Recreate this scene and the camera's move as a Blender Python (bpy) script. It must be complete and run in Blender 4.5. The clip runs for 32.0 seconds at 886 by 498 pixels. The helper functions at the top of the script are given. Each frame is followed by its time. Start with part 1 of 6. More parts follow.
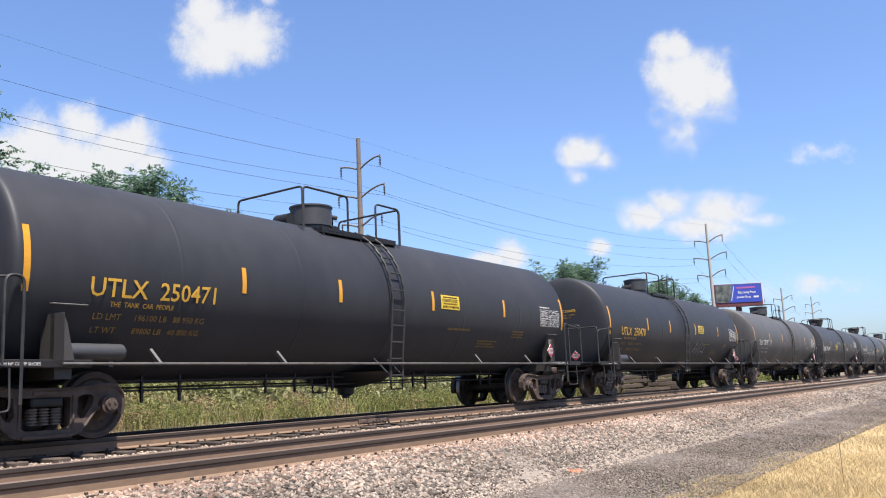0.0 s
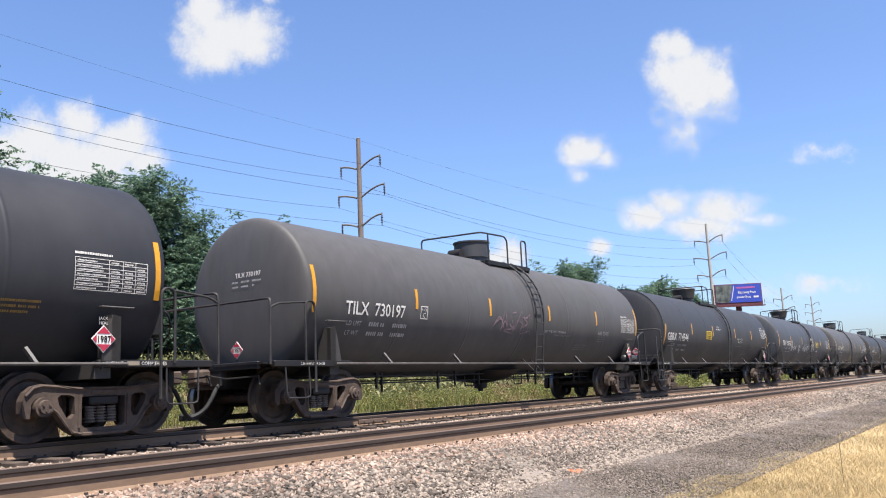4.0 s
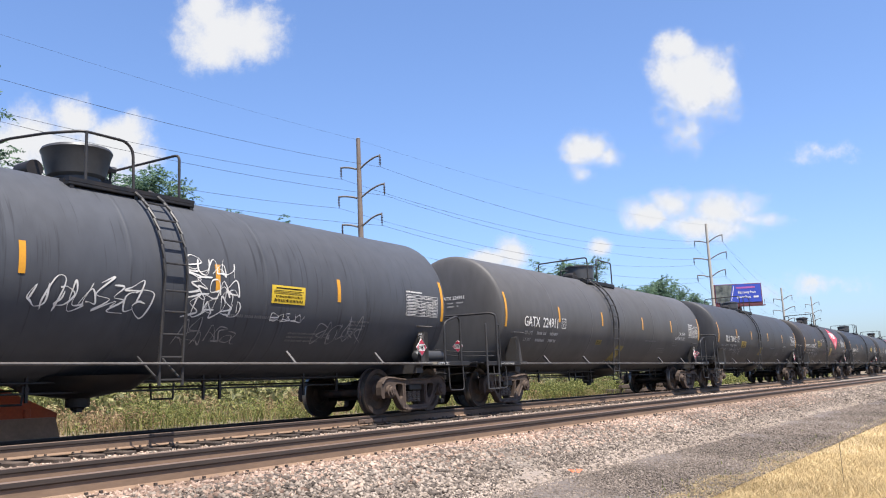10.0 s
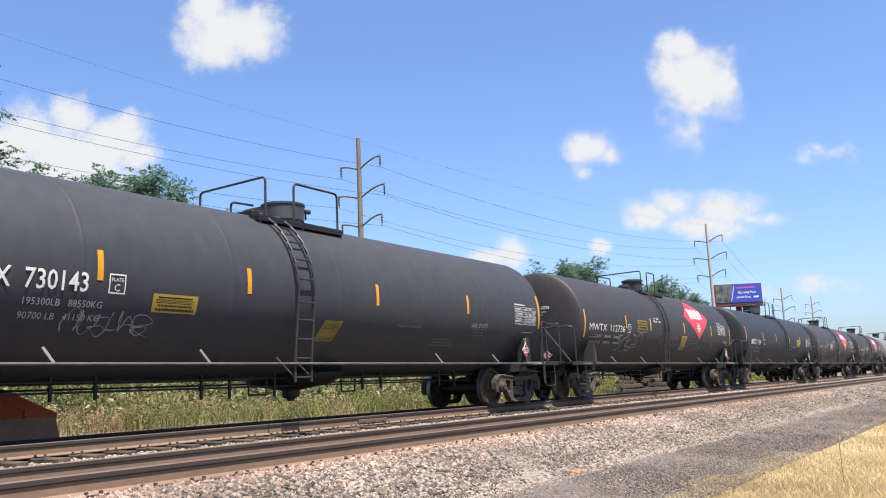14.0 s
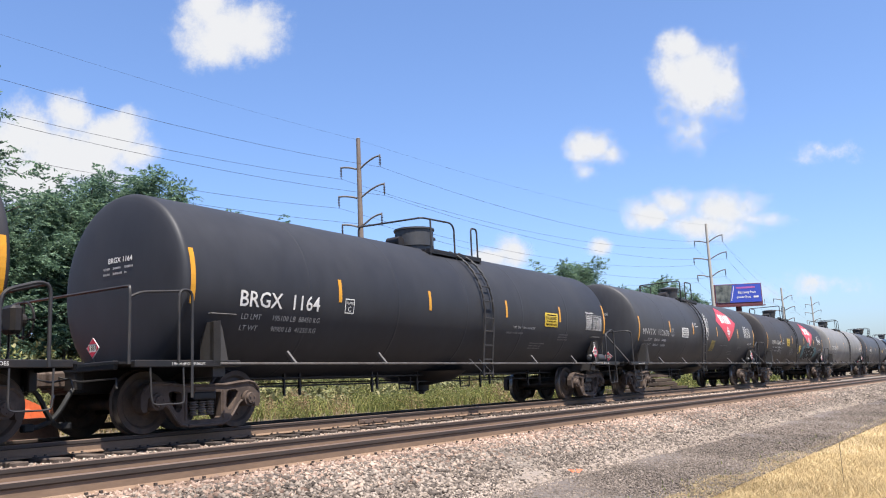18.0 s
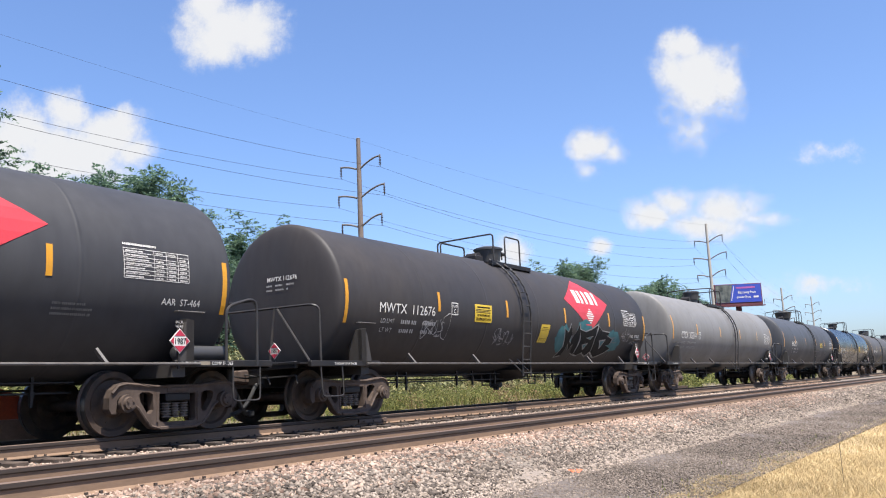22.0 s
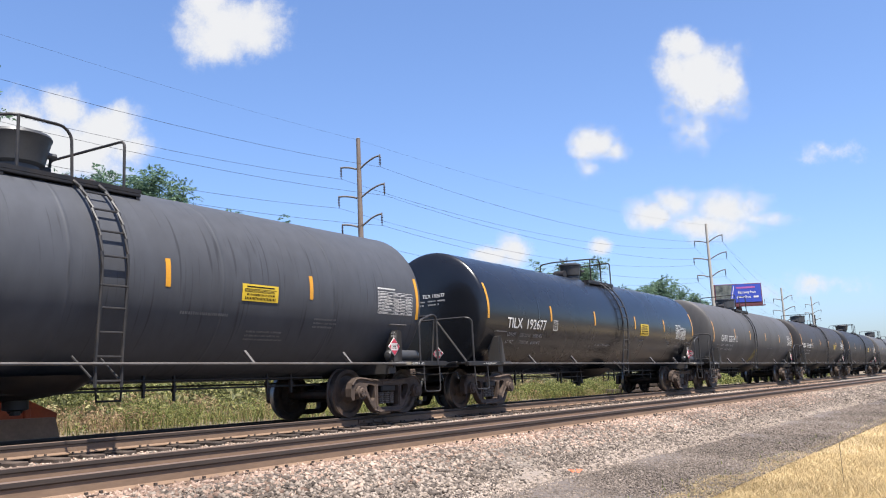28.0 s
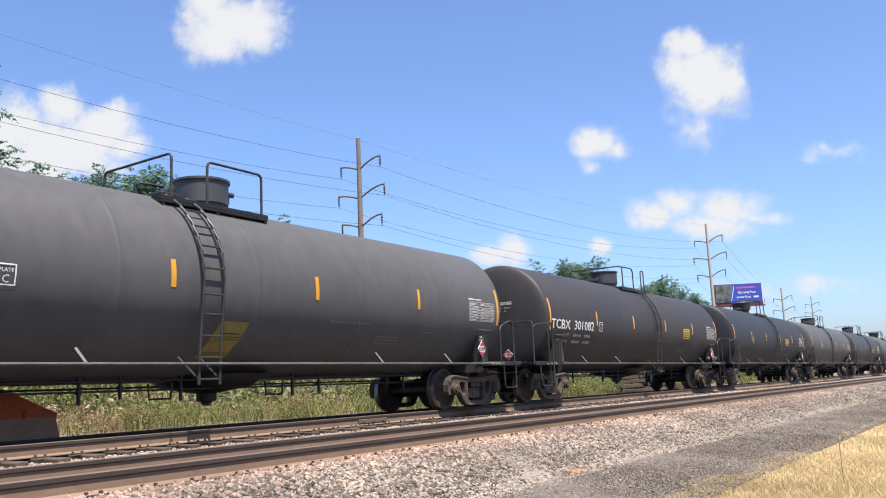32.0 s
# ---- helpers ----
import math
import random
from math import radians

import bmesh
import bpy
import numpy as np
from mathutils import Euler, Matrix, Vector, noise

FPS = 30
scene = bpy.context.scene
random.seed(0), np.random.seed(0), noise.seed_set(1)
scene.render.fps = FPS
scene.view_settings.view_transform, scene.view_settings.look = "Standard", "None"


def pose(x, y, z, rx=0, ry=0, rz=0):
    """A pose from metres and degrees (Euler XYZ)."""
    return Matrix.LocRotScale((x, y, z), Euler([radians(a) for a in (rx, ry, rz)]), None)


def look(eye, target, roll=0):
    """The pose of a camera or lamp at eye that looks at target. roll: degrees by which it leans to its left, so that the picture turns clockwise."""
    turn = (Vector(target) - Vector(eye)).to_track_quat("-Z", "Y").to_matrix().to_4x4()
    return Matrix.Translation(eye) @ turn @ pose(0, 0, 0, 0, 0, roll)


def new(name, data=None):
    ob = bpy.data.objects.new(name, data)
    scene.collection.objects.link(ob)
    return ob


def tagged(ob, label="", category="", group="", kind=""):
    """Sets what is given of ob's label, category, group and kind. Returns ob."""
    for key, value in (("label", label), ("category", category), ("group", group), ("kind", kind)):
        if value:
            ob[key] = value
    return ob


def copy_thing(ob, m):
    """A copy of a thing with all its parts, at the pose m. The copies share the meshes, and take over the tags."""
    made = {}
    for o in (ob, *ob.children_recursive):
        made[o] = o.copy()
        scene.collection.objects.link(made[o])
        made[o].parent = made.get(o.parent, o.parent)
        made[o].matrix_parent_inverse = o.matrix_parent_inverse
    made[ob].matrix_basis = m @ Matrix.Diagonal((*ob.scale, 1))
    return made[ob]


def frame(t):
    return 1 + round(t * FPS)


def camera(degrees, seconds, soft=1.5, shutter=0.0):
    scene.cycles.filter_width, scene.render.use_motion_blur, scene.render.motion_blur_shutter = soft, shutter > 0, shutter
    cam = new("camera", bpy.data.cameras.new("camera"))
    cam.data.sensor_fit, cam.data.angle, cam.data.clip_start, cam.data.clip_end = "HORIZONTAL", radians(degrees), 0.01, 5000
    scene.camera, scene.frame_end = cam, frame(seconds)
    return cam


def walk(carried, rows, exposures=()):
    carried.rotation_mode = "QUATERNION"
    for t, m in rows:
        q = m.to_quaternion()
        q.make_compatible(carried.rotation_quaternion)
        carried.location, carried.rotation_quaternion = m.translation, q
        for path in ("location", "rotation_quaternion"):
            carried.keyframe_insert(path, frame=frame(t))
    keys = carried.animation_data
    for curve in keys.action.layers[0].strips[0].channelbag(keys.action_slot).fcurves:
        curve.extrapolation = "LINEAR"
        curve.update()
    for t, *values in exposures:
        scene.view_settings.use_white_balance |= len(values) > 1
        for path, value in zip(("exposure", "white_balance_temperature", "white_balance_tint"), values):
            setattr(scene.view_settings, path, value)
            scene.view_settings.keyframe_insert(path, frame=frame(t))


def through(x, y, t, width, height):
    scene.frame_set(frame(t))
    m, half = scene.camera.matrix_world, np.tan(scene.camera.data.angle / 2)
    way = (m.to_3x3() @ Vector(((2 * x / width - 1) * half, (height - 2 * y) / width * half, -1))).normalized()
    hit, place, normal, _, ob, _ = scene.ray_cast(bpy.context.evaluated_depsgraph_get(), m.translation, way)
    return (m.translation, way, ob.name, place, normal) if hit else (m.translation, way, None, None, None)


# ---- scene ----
# the train's way along the track: seconds, metres travelled
WAY = [(0, -71.424), (1, -63.472), (2, -55.465), (3, -47.807), (3.5, -43.985), (5.5, -27.873), (6, -24.072),
       (7, -15.905), (8, -7.873), (9, -0.105), (10, 8.22), (11, 15.972), (12, 24.363), (13, 32.154), (14, 40.533),
       (14.5, 44.605), (16.5, 60.98), (17, 65.114), (18, 72.976), (19, 81.424), (20, 89.702), (21, 97.823),
       (22, 106.185), (23, 114.18), (24, 122.86), (25, 130.972), (25.5, 135.21), (27.5, 152.027), (28, 156.62),
       (29, 165.17), (30, 173.385), (31, 182.062), (32, 190.183)]
EYE = (0, 0, 0.467)
YAW, PITCH = radians(32.9963), radians(9.3555)
cam = camera(55.316, 32.0, soft=1.1)
AIM = (math.cos(YAW) * math.cos(PITCH), math.sin(YAW) * math.cos(PITCH), 0.467 + math.sin(PITCH))
walk(cam, [(0, look(EYE, AIM, -2.6013)), (32.0, look(EYE, AIM, -2.6013))], exposures=[(0, 1.47), (32.0, 1.47)])

# ---- light ----
world = bpy.data.worlds.new("sky")
scene.world = world
world.use_nodes = True
SUN_UP, SUN_TURN = radians(67), radians(207)
wn = world.node_tree.nodes
wn.clear()
sky = wn.new("ShaderNodeTexSky")
sky.sky_type, sky.sun_disc, sky.sun_elevation, sky.sun_rotation = "NISHITA", False, SUN_UP, SUN_TURN
sky.air_density, sky.dust_density, sky.ozone_density, sky.altitude = 1.0, 1.6, 5.0, 50
wb = wn.new("ShaderNodeBackground")
wb.inputs["Strength"].default_value = 0.075
wo = wn.new("ShaderNodeOutputWorld")
tint = wn.new("ShaderNodeMix")
tint.data_type, tint.blend_type = "RGBA", "MULTIPLY"
tint.inputs["Factor"].default_value, tint.inputs["B"].default_value = 1.0, (0.94, 0.995, 1.14, 1)
world.node_tree.links.new(sky.outputs[0], tint.inputs["A"])
world.node_tree.links.new(tint.outputs["Result"], wb.inputs["Color"])
world.node_tree.links.new(wb.outputs[0], wo.inputs["Surface"])
sun_data = bpy.data.lights.new("sun", "SUN")
sun_data.energy, sun_data.angle, sun_data.color = 5.0, radians(0.53), (1.0, 0.905, 0.79)
sun = new("sun", sun_data)
# the sky's rotation turns clockwise from +y
SUN_DIR = Vector((math.sin(SUN_TURN) * math.cos(SUN_UP), math.cos(SUN_TURN) * math.cos(SUN_UP), math.sin(SUN_UP)))
sun.matrix_world = look(SUN_DIR * 50, (0, 0, 0))


# ---- materials ----
def mat(name, color, rough=0.6, metal=0.0, spots=0.0, scale=6.0, dark=0.5, bump=0.0, bump_scale=40.0, stretch=(1, 1, 1), tint=None, rand=0.0, spec=0.5,
        streak=0.0):
    """A surface with two scales of variation: broad stains towards tint and fine grain, in metres."""
    m = bpy.data.materials.new(name)
    m.use_nodes = True
    nt = m.node_tree
    b = nt.nodes["Principled BSDF"]
    b.inputs["Metallic"].default_value = metal
    b.inputs["Specular IOR Level"].default_value = spec
    b.inputs["Specular Tint"].default_value = (0.86, 0.92, 1.0, 1)
    link = nt.links.new
    tc = nt.nodes.new("ShaderNodeTexCoord")
    mp = nt.nodes.new("ShaderNodeMapping")
    mp.inputs["Scale"].default_value = stretch
    link(tc.outputs["Object"], mp.inputs["Vector"])
    n1 = nt.nodes.new("ShaderNodeTexNoise")
    n1.inputs["Scale"].default_value, n1.inputs["Detail"].default_value = scale, 6
    link(mp.outputs[0], n1.inputs["Vector"])
    n2 = nt.nodes.new("ShaderNodeTexNoise")
    n2.inputs["Scale"].default_value, n2.inputs["Detail"].default_value = scale * 9, 4
    link(mp.outputs[0], n2.inputs["Vector"])
    base = tuple(color) + (1,)
    tint = tuple(tint or [c * dark for c in color]) + (1,)
    ramp = nt.nodes.new("ShaderNodeValToRGB")
    ramp.color_ramp.elements[0].position, ramp.color_ramp.elements[1].position = 0.35, 0.7
    link(n1.outputs["Fac"], ramp.inputs["Fac"])
    mix = nt.nodes.new("ShaderNodeMix")
    mix.data_type = "RGBA"
    mix.inputs["A"].default_value, mix.inputs["B"].default_value = base, tint
    mul = nt.nodes.new("ShaderNodeMath")
    mul.operation = "MULTIPLY"
    mul.inputs[1].default_value = spots
    link(ramp.outputs["Color"], mul.inputs[0])
    link(mul.outputs[0], mix.inputs["Factor"])
    grain = nt.nodes.new("ShaderNodeMix")
    grain.data_type, grain.blend_type = "RGBA", "MULTIPLY"
    grain.inputs["Factor"].default_value = min(1.0, 0.25 + spots * 0.5)
    link(mix.outputs["Result"], grain.inputs["A"])
    lift = nt.nodes.new("ShaderNodeMapRange")
    lift.inputs["To Min"].default_value, lift.inputs["To Max"].default_value = 0.55, 1.45
    link(n2.outputs["Fac"], lift.inputs["Value"])
    link(lift.outputs[0], grain.inputs["B"])
    out = grain.outputs["Result"]
    if streak:
        ms = nt.nodes.new("ShaderNodeMapping")
        ms.inputs["Scale"].default_value = (19.0, 0.9, 0.9)
        link(tc.outputs["Object"], ms.inputs["Vector"])
        ns = nt.nodes.new("ShaderNodeTexNoise")
        ns.inputs["Scale"].default_value, ns.inputs["Detail"].default_value = 1.0, 3
        link(ms.outputs[0], ns.inputs["Vector"])
        sr = nt.nodes.new("ShaderNodeMapRange")
        sr.inputs["From Min"].default_value, sr.inputs["From Max"].default_value = 0.6, 0.7
        sr.inputs["To Min"].default_value, sr.inputs["To Max"].default_value = 0.0, streak
        link(ns.outputs["Fac"], sr.inputs["Value"])
        sm = nt.nodes.new("ShaderNodeMix")
        sm.data_type = "RGBA"
        sm.inputs["B"].default_value = (0.008, 0.008, 0.009, 1)
        link(sr.outputs[0], sm.inputs["Factor"])
        link(out, sm.inputs["A"])
        out = sm.outputs["Result"]
    if rand:
        oi = nt.nodes.new("ShaderNodeObjectInfo")
        hs = nt.nodes.new("ShaderNodeHueSaturation")
        mr = nt.nodes.new("ShaderNodeMapRange")
        mr.inputs["To Min"].default_value, mr.inputs["To Max"].default_value = 1 - rand, 1 + rand
        link(oi.outputs["Random"], mr.inputs["Value"])
        link(mr.outputs[0], hs.inputs["Value"])
        link(out, hs.inputs["Color"])
        out = hs.outputs["Color"]
    link(out, b.inputs["Base Color"])
    rr = nt.nodes.new("ShaderNodeMapRange")
    rr.inputs["To Min"].default_value, rr.inputs["To Max"].default_value = max(0.02, rough - 0.12), min(1.0, rough + 0.12)
    link(n1.outputs["Fac"], rr.inputs["Value"])
    link(rr.outputs[0], b.inputs["Roughness"])
    if bump:
        bp = nt.nodes.new("ShaderNodeBump")
        bp.inputs["Strength"].default_value, bp.inputs["Distance"].default_value = 0.6, bump
        nb = nt.nodes.new("ShaderNodeTexNoise")
        nb.inputs["Scale"].default_value, nb.inputs["Detail"].default_value = bump_scale, 3
        link(tc.outputs["Object"], nb.inputs["Vector"])
        link(nb.outputs["Fac"], bp.inputs["Height"])
        link(bp.outputs[0], b.inputs["Normal"])
    return m


def island_mat(name, dark, light, rough=0.8, through=0.0, mid=None):
    """For joined leaves, blades and stones: each piece takes its own tone."""
    m = bpy.data.materials.new(name)
    m.use_nodes = True
    nt = m.node_tree
    b = nt.nodes["Principled BSDF"]
    b.inputs["Roughness"].default_value = rough
    b.inputs["Specular IOR Level"].default_value = 0.25
    g = nt.nodes.new("ShaderNodeNewGeometry")
    ramp = nt.nodes.new("ShaderNodeValToRGB")
    ramp.color_ramp.elements[0].color, ramp.color_ramp.elements[1].color = tuple(dark) + (1,), tuple(light) + (1,)
    if mid:
        e = ramp.color_ramp.elements.new(0.5)
        e.color = tuple(mid) + (1,)
    nt.links.new(g.outputs["Random Per Island"], ramp.inputs["Fac"])
    tc = nt.nodes.new("ShaderNodeTexCoord")
    n = nt.nodes.new("ShaderNodeTexNoise")
    n.inputs["Scale"].default_value = 0.45
    nt.links.new(tc.outputs["Object"], n.inputs["Vector"])
    mx = nt.nodes.new("ShaderNodeMix")
    mx.data_type, mx.blend_type = "RGBA", "MULTIPLY"
    mx.inputs["Factor"].default_value = 0.7
    mr = nt.nodes.new("ShaderNodeMapRange")
    mr.inputs["From Min"].default_value, mr.inputs["From Max"].default_value = 0.3, 0.7
    mr.inputs["To Min"].default_value, mr.inputs["To Max"].default_value = 0.6, 1.35
    nt.links.new(n.outputs["Fac"], mr.inputs["Value"])
    nt.links.new(ramp.outputs["Color"], mx.inputs["A"])
    nt.links.new(mr.outputs[0], mx.inputs["B"])
    nt.links.new(mx.outputs["Result"], b.inputs["Base Color"])
    if through:
        tr = nt.nodes.new("ShaderNodeBsdfTranslucent")
        nt.links.new(mx.outputs["Result"], tr.inputs["Color"])
        ms = nt.nodes.new("ShaderNodeMixShader")
        ms.inputs[0].default_value = through
        nt.links.new(b.outputs[0], ms.inputs[1])
        nt.links.new(tr.outputs[0], ms.inputs[2])
        nt.links.new(ms.outputs[0], nt.nodes["Material Output"].inputs["Surface"])
    return m


PAINT = {
    "black": mat("black_tank_paint", (0.0166, 0.0176, 0.0221), 0.56, spec=0.25, spots=0.6, scale=0.5, tint=(0.0276, 0.029, 0.033), stretch=(1, 1, 0.4)),
    "gloss": mat("glossy_black_tank_paint", (0.0068, 0.0075, 0.0095), 0.27, spec=0.45, spots=0.4, scale=0.5, tint=(0.012, 0.0125, 0.014)),
    "dusty": mat("dusty_black_tank_paint", (0.0279, 0.0292, 0.0345), 0.56, spec=0.25, spots=0.7, scale=0.6, tint=(0.0345, 0.0352, 0.0379), stretch=(1, 1, 0.35)),
    "brown": mat("browned_black_tank_paint", (0.0228, 0.0224, 0.0252), 0.56, spec=0.25, spots=0.7, scale=0.7, tint=(0.0369, 0.0327, 0.0308), stretch=(1, 1, 0.35)),
    "streaked": mat("streaked_grey_tank_paint", (0.0442, 0.0485, 0.0583), 0.56, spec=0.25, spots=0.5, scale=0.6, tint=(0.0354, 0.0371, 0.0424), stretch=(1, 1, 0.35), streak=0.5),
    "grey": mat("grey_tank_paint", (0.0585, 0.0585, 0.0616), 0.56, spec=0.25, spots=0.6, scale=0.6, tint=(0.0483, 0.0467, 0.0451), stretch=(1, 1, 0.35)),
    "pale": mat("pale_grey_tank_paint", (0.1308, 0.1329, 0.1377), 0.56, spec=0.25, spots=0.5, scale=0.6, tint=(0.0964, 0.0944, 0.0895), stretch=(1, 1, 0.35)),
}
YELLOW = mat("yellow_reflective_tape", (0.4335, 0.2081, 0.0116), 0.35, spots=0.3, scale=4, dark=0.7)
SIGN_YELLOW = mat("yellow_sign_vinyl", (0.4508, 0.3179, 0.0173), 0.4, spots=0.2, scale=5, dark=0.8)
MUSTARD = mat("dulled_yellow_sign", (0.289, 0.2023, 0.0289), 0.55, spots=0.5, scale=5, dark=0.7)
OLD_YELLOW = mat("faded_yellow_sign", (0.1734, 0.1329, 0.0231), 0.6, spots=0.6, scale=5, dark=0.5)
WHITE = mat("white_stencil_paint", (0.5, 0.5, 0.49), 0.6, spots=0.3, scale=8, dark=0.75)
DULL_WHITE = mat("dulled_stencil_paint", (0.3, 0.3, 0.3), 0.7, spots=0.4, scale=9, dark=0.6)
FAINT = mat("worn_stencil_paint", (0.13, 0.13, 0.13), 0.7, spots=0.6, scale=9, dark=0.4)
DULL_YELLOW = mat("dulled_yellow_stencil", (0.22, 0.13, 0.025), 0.7, spots=0.5, scale=9, dark=0.5)
STENCIL_YELLOW = mat("yellow_stencil_paint", (0.4162, 0.2428, 0.0231), 0.6, spots=0.3, scale=8, dark=0.7)
INK = mat("black_print", (0.0023, 0.0023, 0.0029), 0.7, spec=0.2)
RED = mat("red_vinyl", (0.3584, 0.026, 0.0347), 0.45, spots=0.2, scale=3, dark=0.8)
PLACARD_RED = mat("red_placard_print", (0.289, 0.0173, 0.0405), 0.5)
TEAL = mat("teal_spray_paint", (0.0116, 0.0925, 0.1098), 0.6, spots=0.4, scale=4, dark=0.4)
SPRAY_WHITE = mat("pale_spray_paint", (0.2312, 0.2312, 0.237), 0.7, spots=0.7, scale=9, dark=0.25)
SPRAY_PINK = mat("pink_spray_paint", (0.1734, 0.1214, 0.1445), 0.7, spots=0.7, scale=6, dark=0.3)
STEEL = mat("black_painted_steel", (0.0093, 0.0093, 0.0104), 0.5, spec=0.3, spots=0.7, scale=3, tint=(0.0202, 0.0156, 0.0127))
SADDLE = mat("dusty_saddle_steel", (0.0289, 0.0266, 0.0248), 0.65, spots=0.7, scale=4, tint=(0.026, 0.0214, 0.0185))
OLD_LABEL = mat("brown_label_plate", (0.1734, 0.1503, 0.1156), 0.7)
RAILING = mat("painted_handrail", (0.0185, 0.019, 0.0214), 0.5, spec=0.25, spots=0.5, scale=5, tint=(0.052, 0.0462, 0.0405))
HOUSING = mat("grey_painted_housing", (0.0318, 0.0335, 0.0376), 0.5, spots=0.6, scale=4, tint=(0.0202, 0.0196, 0.0196))
GREY_STEEL = mat("weathered_grey_steel", (0.0867, 0.0838, 0.0809), 0.55, spots=0.7, scale=3, tint=(0.0405, 0.0318, 0.026))
CAST = mat("rust_brown_cast_steel", (0.072, 0.053, 0.043), 0.75, spec=0.3, spots=0.8, scale=4, tint=(0.03, 0.022, 0.018), bump=0.004)
TREAD = mat("bright_wheel_tread", (0.2023, 0.1965, 0.1907), 0.35, metal=0.9, spots=0.3, scale=8)
WHEEL = mat("greasy_wheel_steel", (0.026, 0.021, 0.018), 0.6, spec=0.3, spots=0.8, scale=5, tint=(0.085, 0.055, 0.038), bump=0.003)
SPRING = mat("spring_steel", (0.0935, 0.0772, 0.0655), 0.5, spots=0.6, scale=9, tint=(0.0468, 0.0304, 0.021))
RUBBER = mat("rubber_hose", (0.0104, 0.0097, 0.009), 0.7, spots=0.5, scale=9)
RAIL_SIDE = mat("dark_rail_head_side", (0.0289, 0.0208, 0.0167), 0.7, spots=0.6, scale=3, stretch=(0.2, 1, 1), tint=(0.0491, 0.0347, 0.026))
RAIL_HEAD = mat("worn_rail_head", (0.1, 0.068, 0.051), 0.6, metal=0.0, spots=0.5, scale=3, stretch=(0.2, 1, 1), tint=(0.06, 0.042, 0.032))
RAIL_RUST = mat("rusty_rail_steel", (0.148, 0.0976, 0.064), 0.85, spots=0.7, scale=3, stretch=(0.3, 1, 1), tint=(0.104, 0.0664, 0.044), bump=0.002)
TIE = mat("weathered_tie_wood", (0.0538, 0.0387, 0.0301), 0.9, spots=0.8, scale=3, tint=(0.0251, 0.0179, 0.0143), stretch=(4, 0.6, 4), bump=0.008, bump_scale=18, rand=0.35)
BALLAST_BED = mat("ballast_fines", (0.1436, 0.1256, 0.1076), 0.95, spots=0.8, scale=1.2, tint=(0.0897, 0.076, 0.0646), bump=0.03, bump_scale=14)
GRAVEL = mat("grey_service_gravel", (0.0703, 0.0595, 0.0548), 0.95, spots=0.7, scale=1.6, tint=(0.0953, 0.0798, 0.0715), bump=0.02, bump_scale=45)
EARTH = mat("dry_grass_earth", (0.2992, 0.2308, 0.13), 0.95, spots=0.8, scale=0.8, tint=(0.2471, 0.195, 0.104), bump=0.03, bump_scale=12)
GREEN_EARTH = mat("weedy_earth", (0.0901, 0.0728, 0.0451), 0.95, spots=0.9, scale=0.5, tint=(0.1387, 0.111, 0.0763), bump=0.04, bump_scale=6)
STONE = island_mat("ballast_stone", (0.03, 0.025, 0.022), (0.235, 0.2, 0.172), 0.9, mid=(0.102, 0.086, 0.075))
CHIP = island_mat("gravel_chip", (0.05, 0.042, 0.037), (0.15, 0.127, 0.11), 0.9, mid=(0.085, 0.072, 0.063))
BROWN_STONE = island_mat("rust_dusted_stone", (0.092, 0.0607, 0.0478), (0.3128, 0.2346, 0.1932), 0.9, mid=(0.1748, 0.1242, 0.0994))
DRY_GRASS = island_mat("dry_grass_blade", (0.2952, 0.2282, 0.1207), (0.4966, 0.4027, 0.2349), 0.8, through=0.3, mid=(0.4027, 0.3154, 0.1745))
LEAF = island_mat("tree_leaf", (0.045, 0.085, 0.062), (0.15, 0.235, 0.145), 0.6, through=0.4, mid=(0.085, 0.145, 0.1))
WEED = island_mat("weed_leaf", (0.0373, 0.0532, 0.0134), (0.2871, 0.2871, 0.101), 0.6, through=0.38, mid=(0.117, 0.141, 0.0425))
SHRUB = island_mat("shrub_leaf", (0.055, 0.062, 0.03), (0.24, 0.225, 0.11), 0.6, through=0.25, mid=(0.11, 0.122, 0.055))
PALE_CHIP = island_mat("pale_limestone_chip", (0.0807, 0.0684, 0.0592), (0.2692, 0.2262, 0.1939), 0.9, mid=(0.167, 0.1411, 0.1211))
PALE_FINES = mat("pale_limestone_fines", (0.1595, 0.1349, 0.1157), 0.95, spots=0.7, scale=2.0, tint=(0.0997, 0.0844, 0.0731), bump=0.02, bump_scale=30)
BRUSH = island_mat("dry_brush_leaf", (0.111, 0.0694, 0.0416), (0.3191, 0.2358, 0.1387), 0.8, through=0.25, mid=(0.2081, 0.1457, 0.0901))
BUSH = island_mat("bush_leaf", (0.0498, 0.0622, 0.0218), (0.2867, 0.2867, 0.1183), 0.6, through=0.4, mid=(0.1309, 0.1495, 0.056))
STRAW = island_mat("straw_stalk", (0.0954, 0.065, 0.0304), (0.2167, 0.1734, 0.0867), 0.8, through=0.2)
BARK = mat("tree_bark", (0.0578, 0.0462, 0.0347), 0.9, spots=0.7, scale=5, dark=0.4, stretch=(3, 3, 0.6), bump=0.02, bump_scale=20)
POLE = mat("weathered_pole_wood", (0.1445, 0.1156, 0.0983), 0.85, spots=0.6, scale=2, dark=0.6, stretch=(6, 6, 0.4), bump=0.006)
PALE_POLE = mat("pale_steel_pole", (0.289, 0.2774, 0.2543), 0.6, spots=0.4, scale=1, dark=0.75)
ARM = mat("grey_crossarm", (0.1272, 0.1156, 0.1098), 0.6, spots=0.4, scale=2, dark=0.6)
GLASSY = mat("dark_porcelain", (0.0405, 0.0347, 0.0347), 0.25)
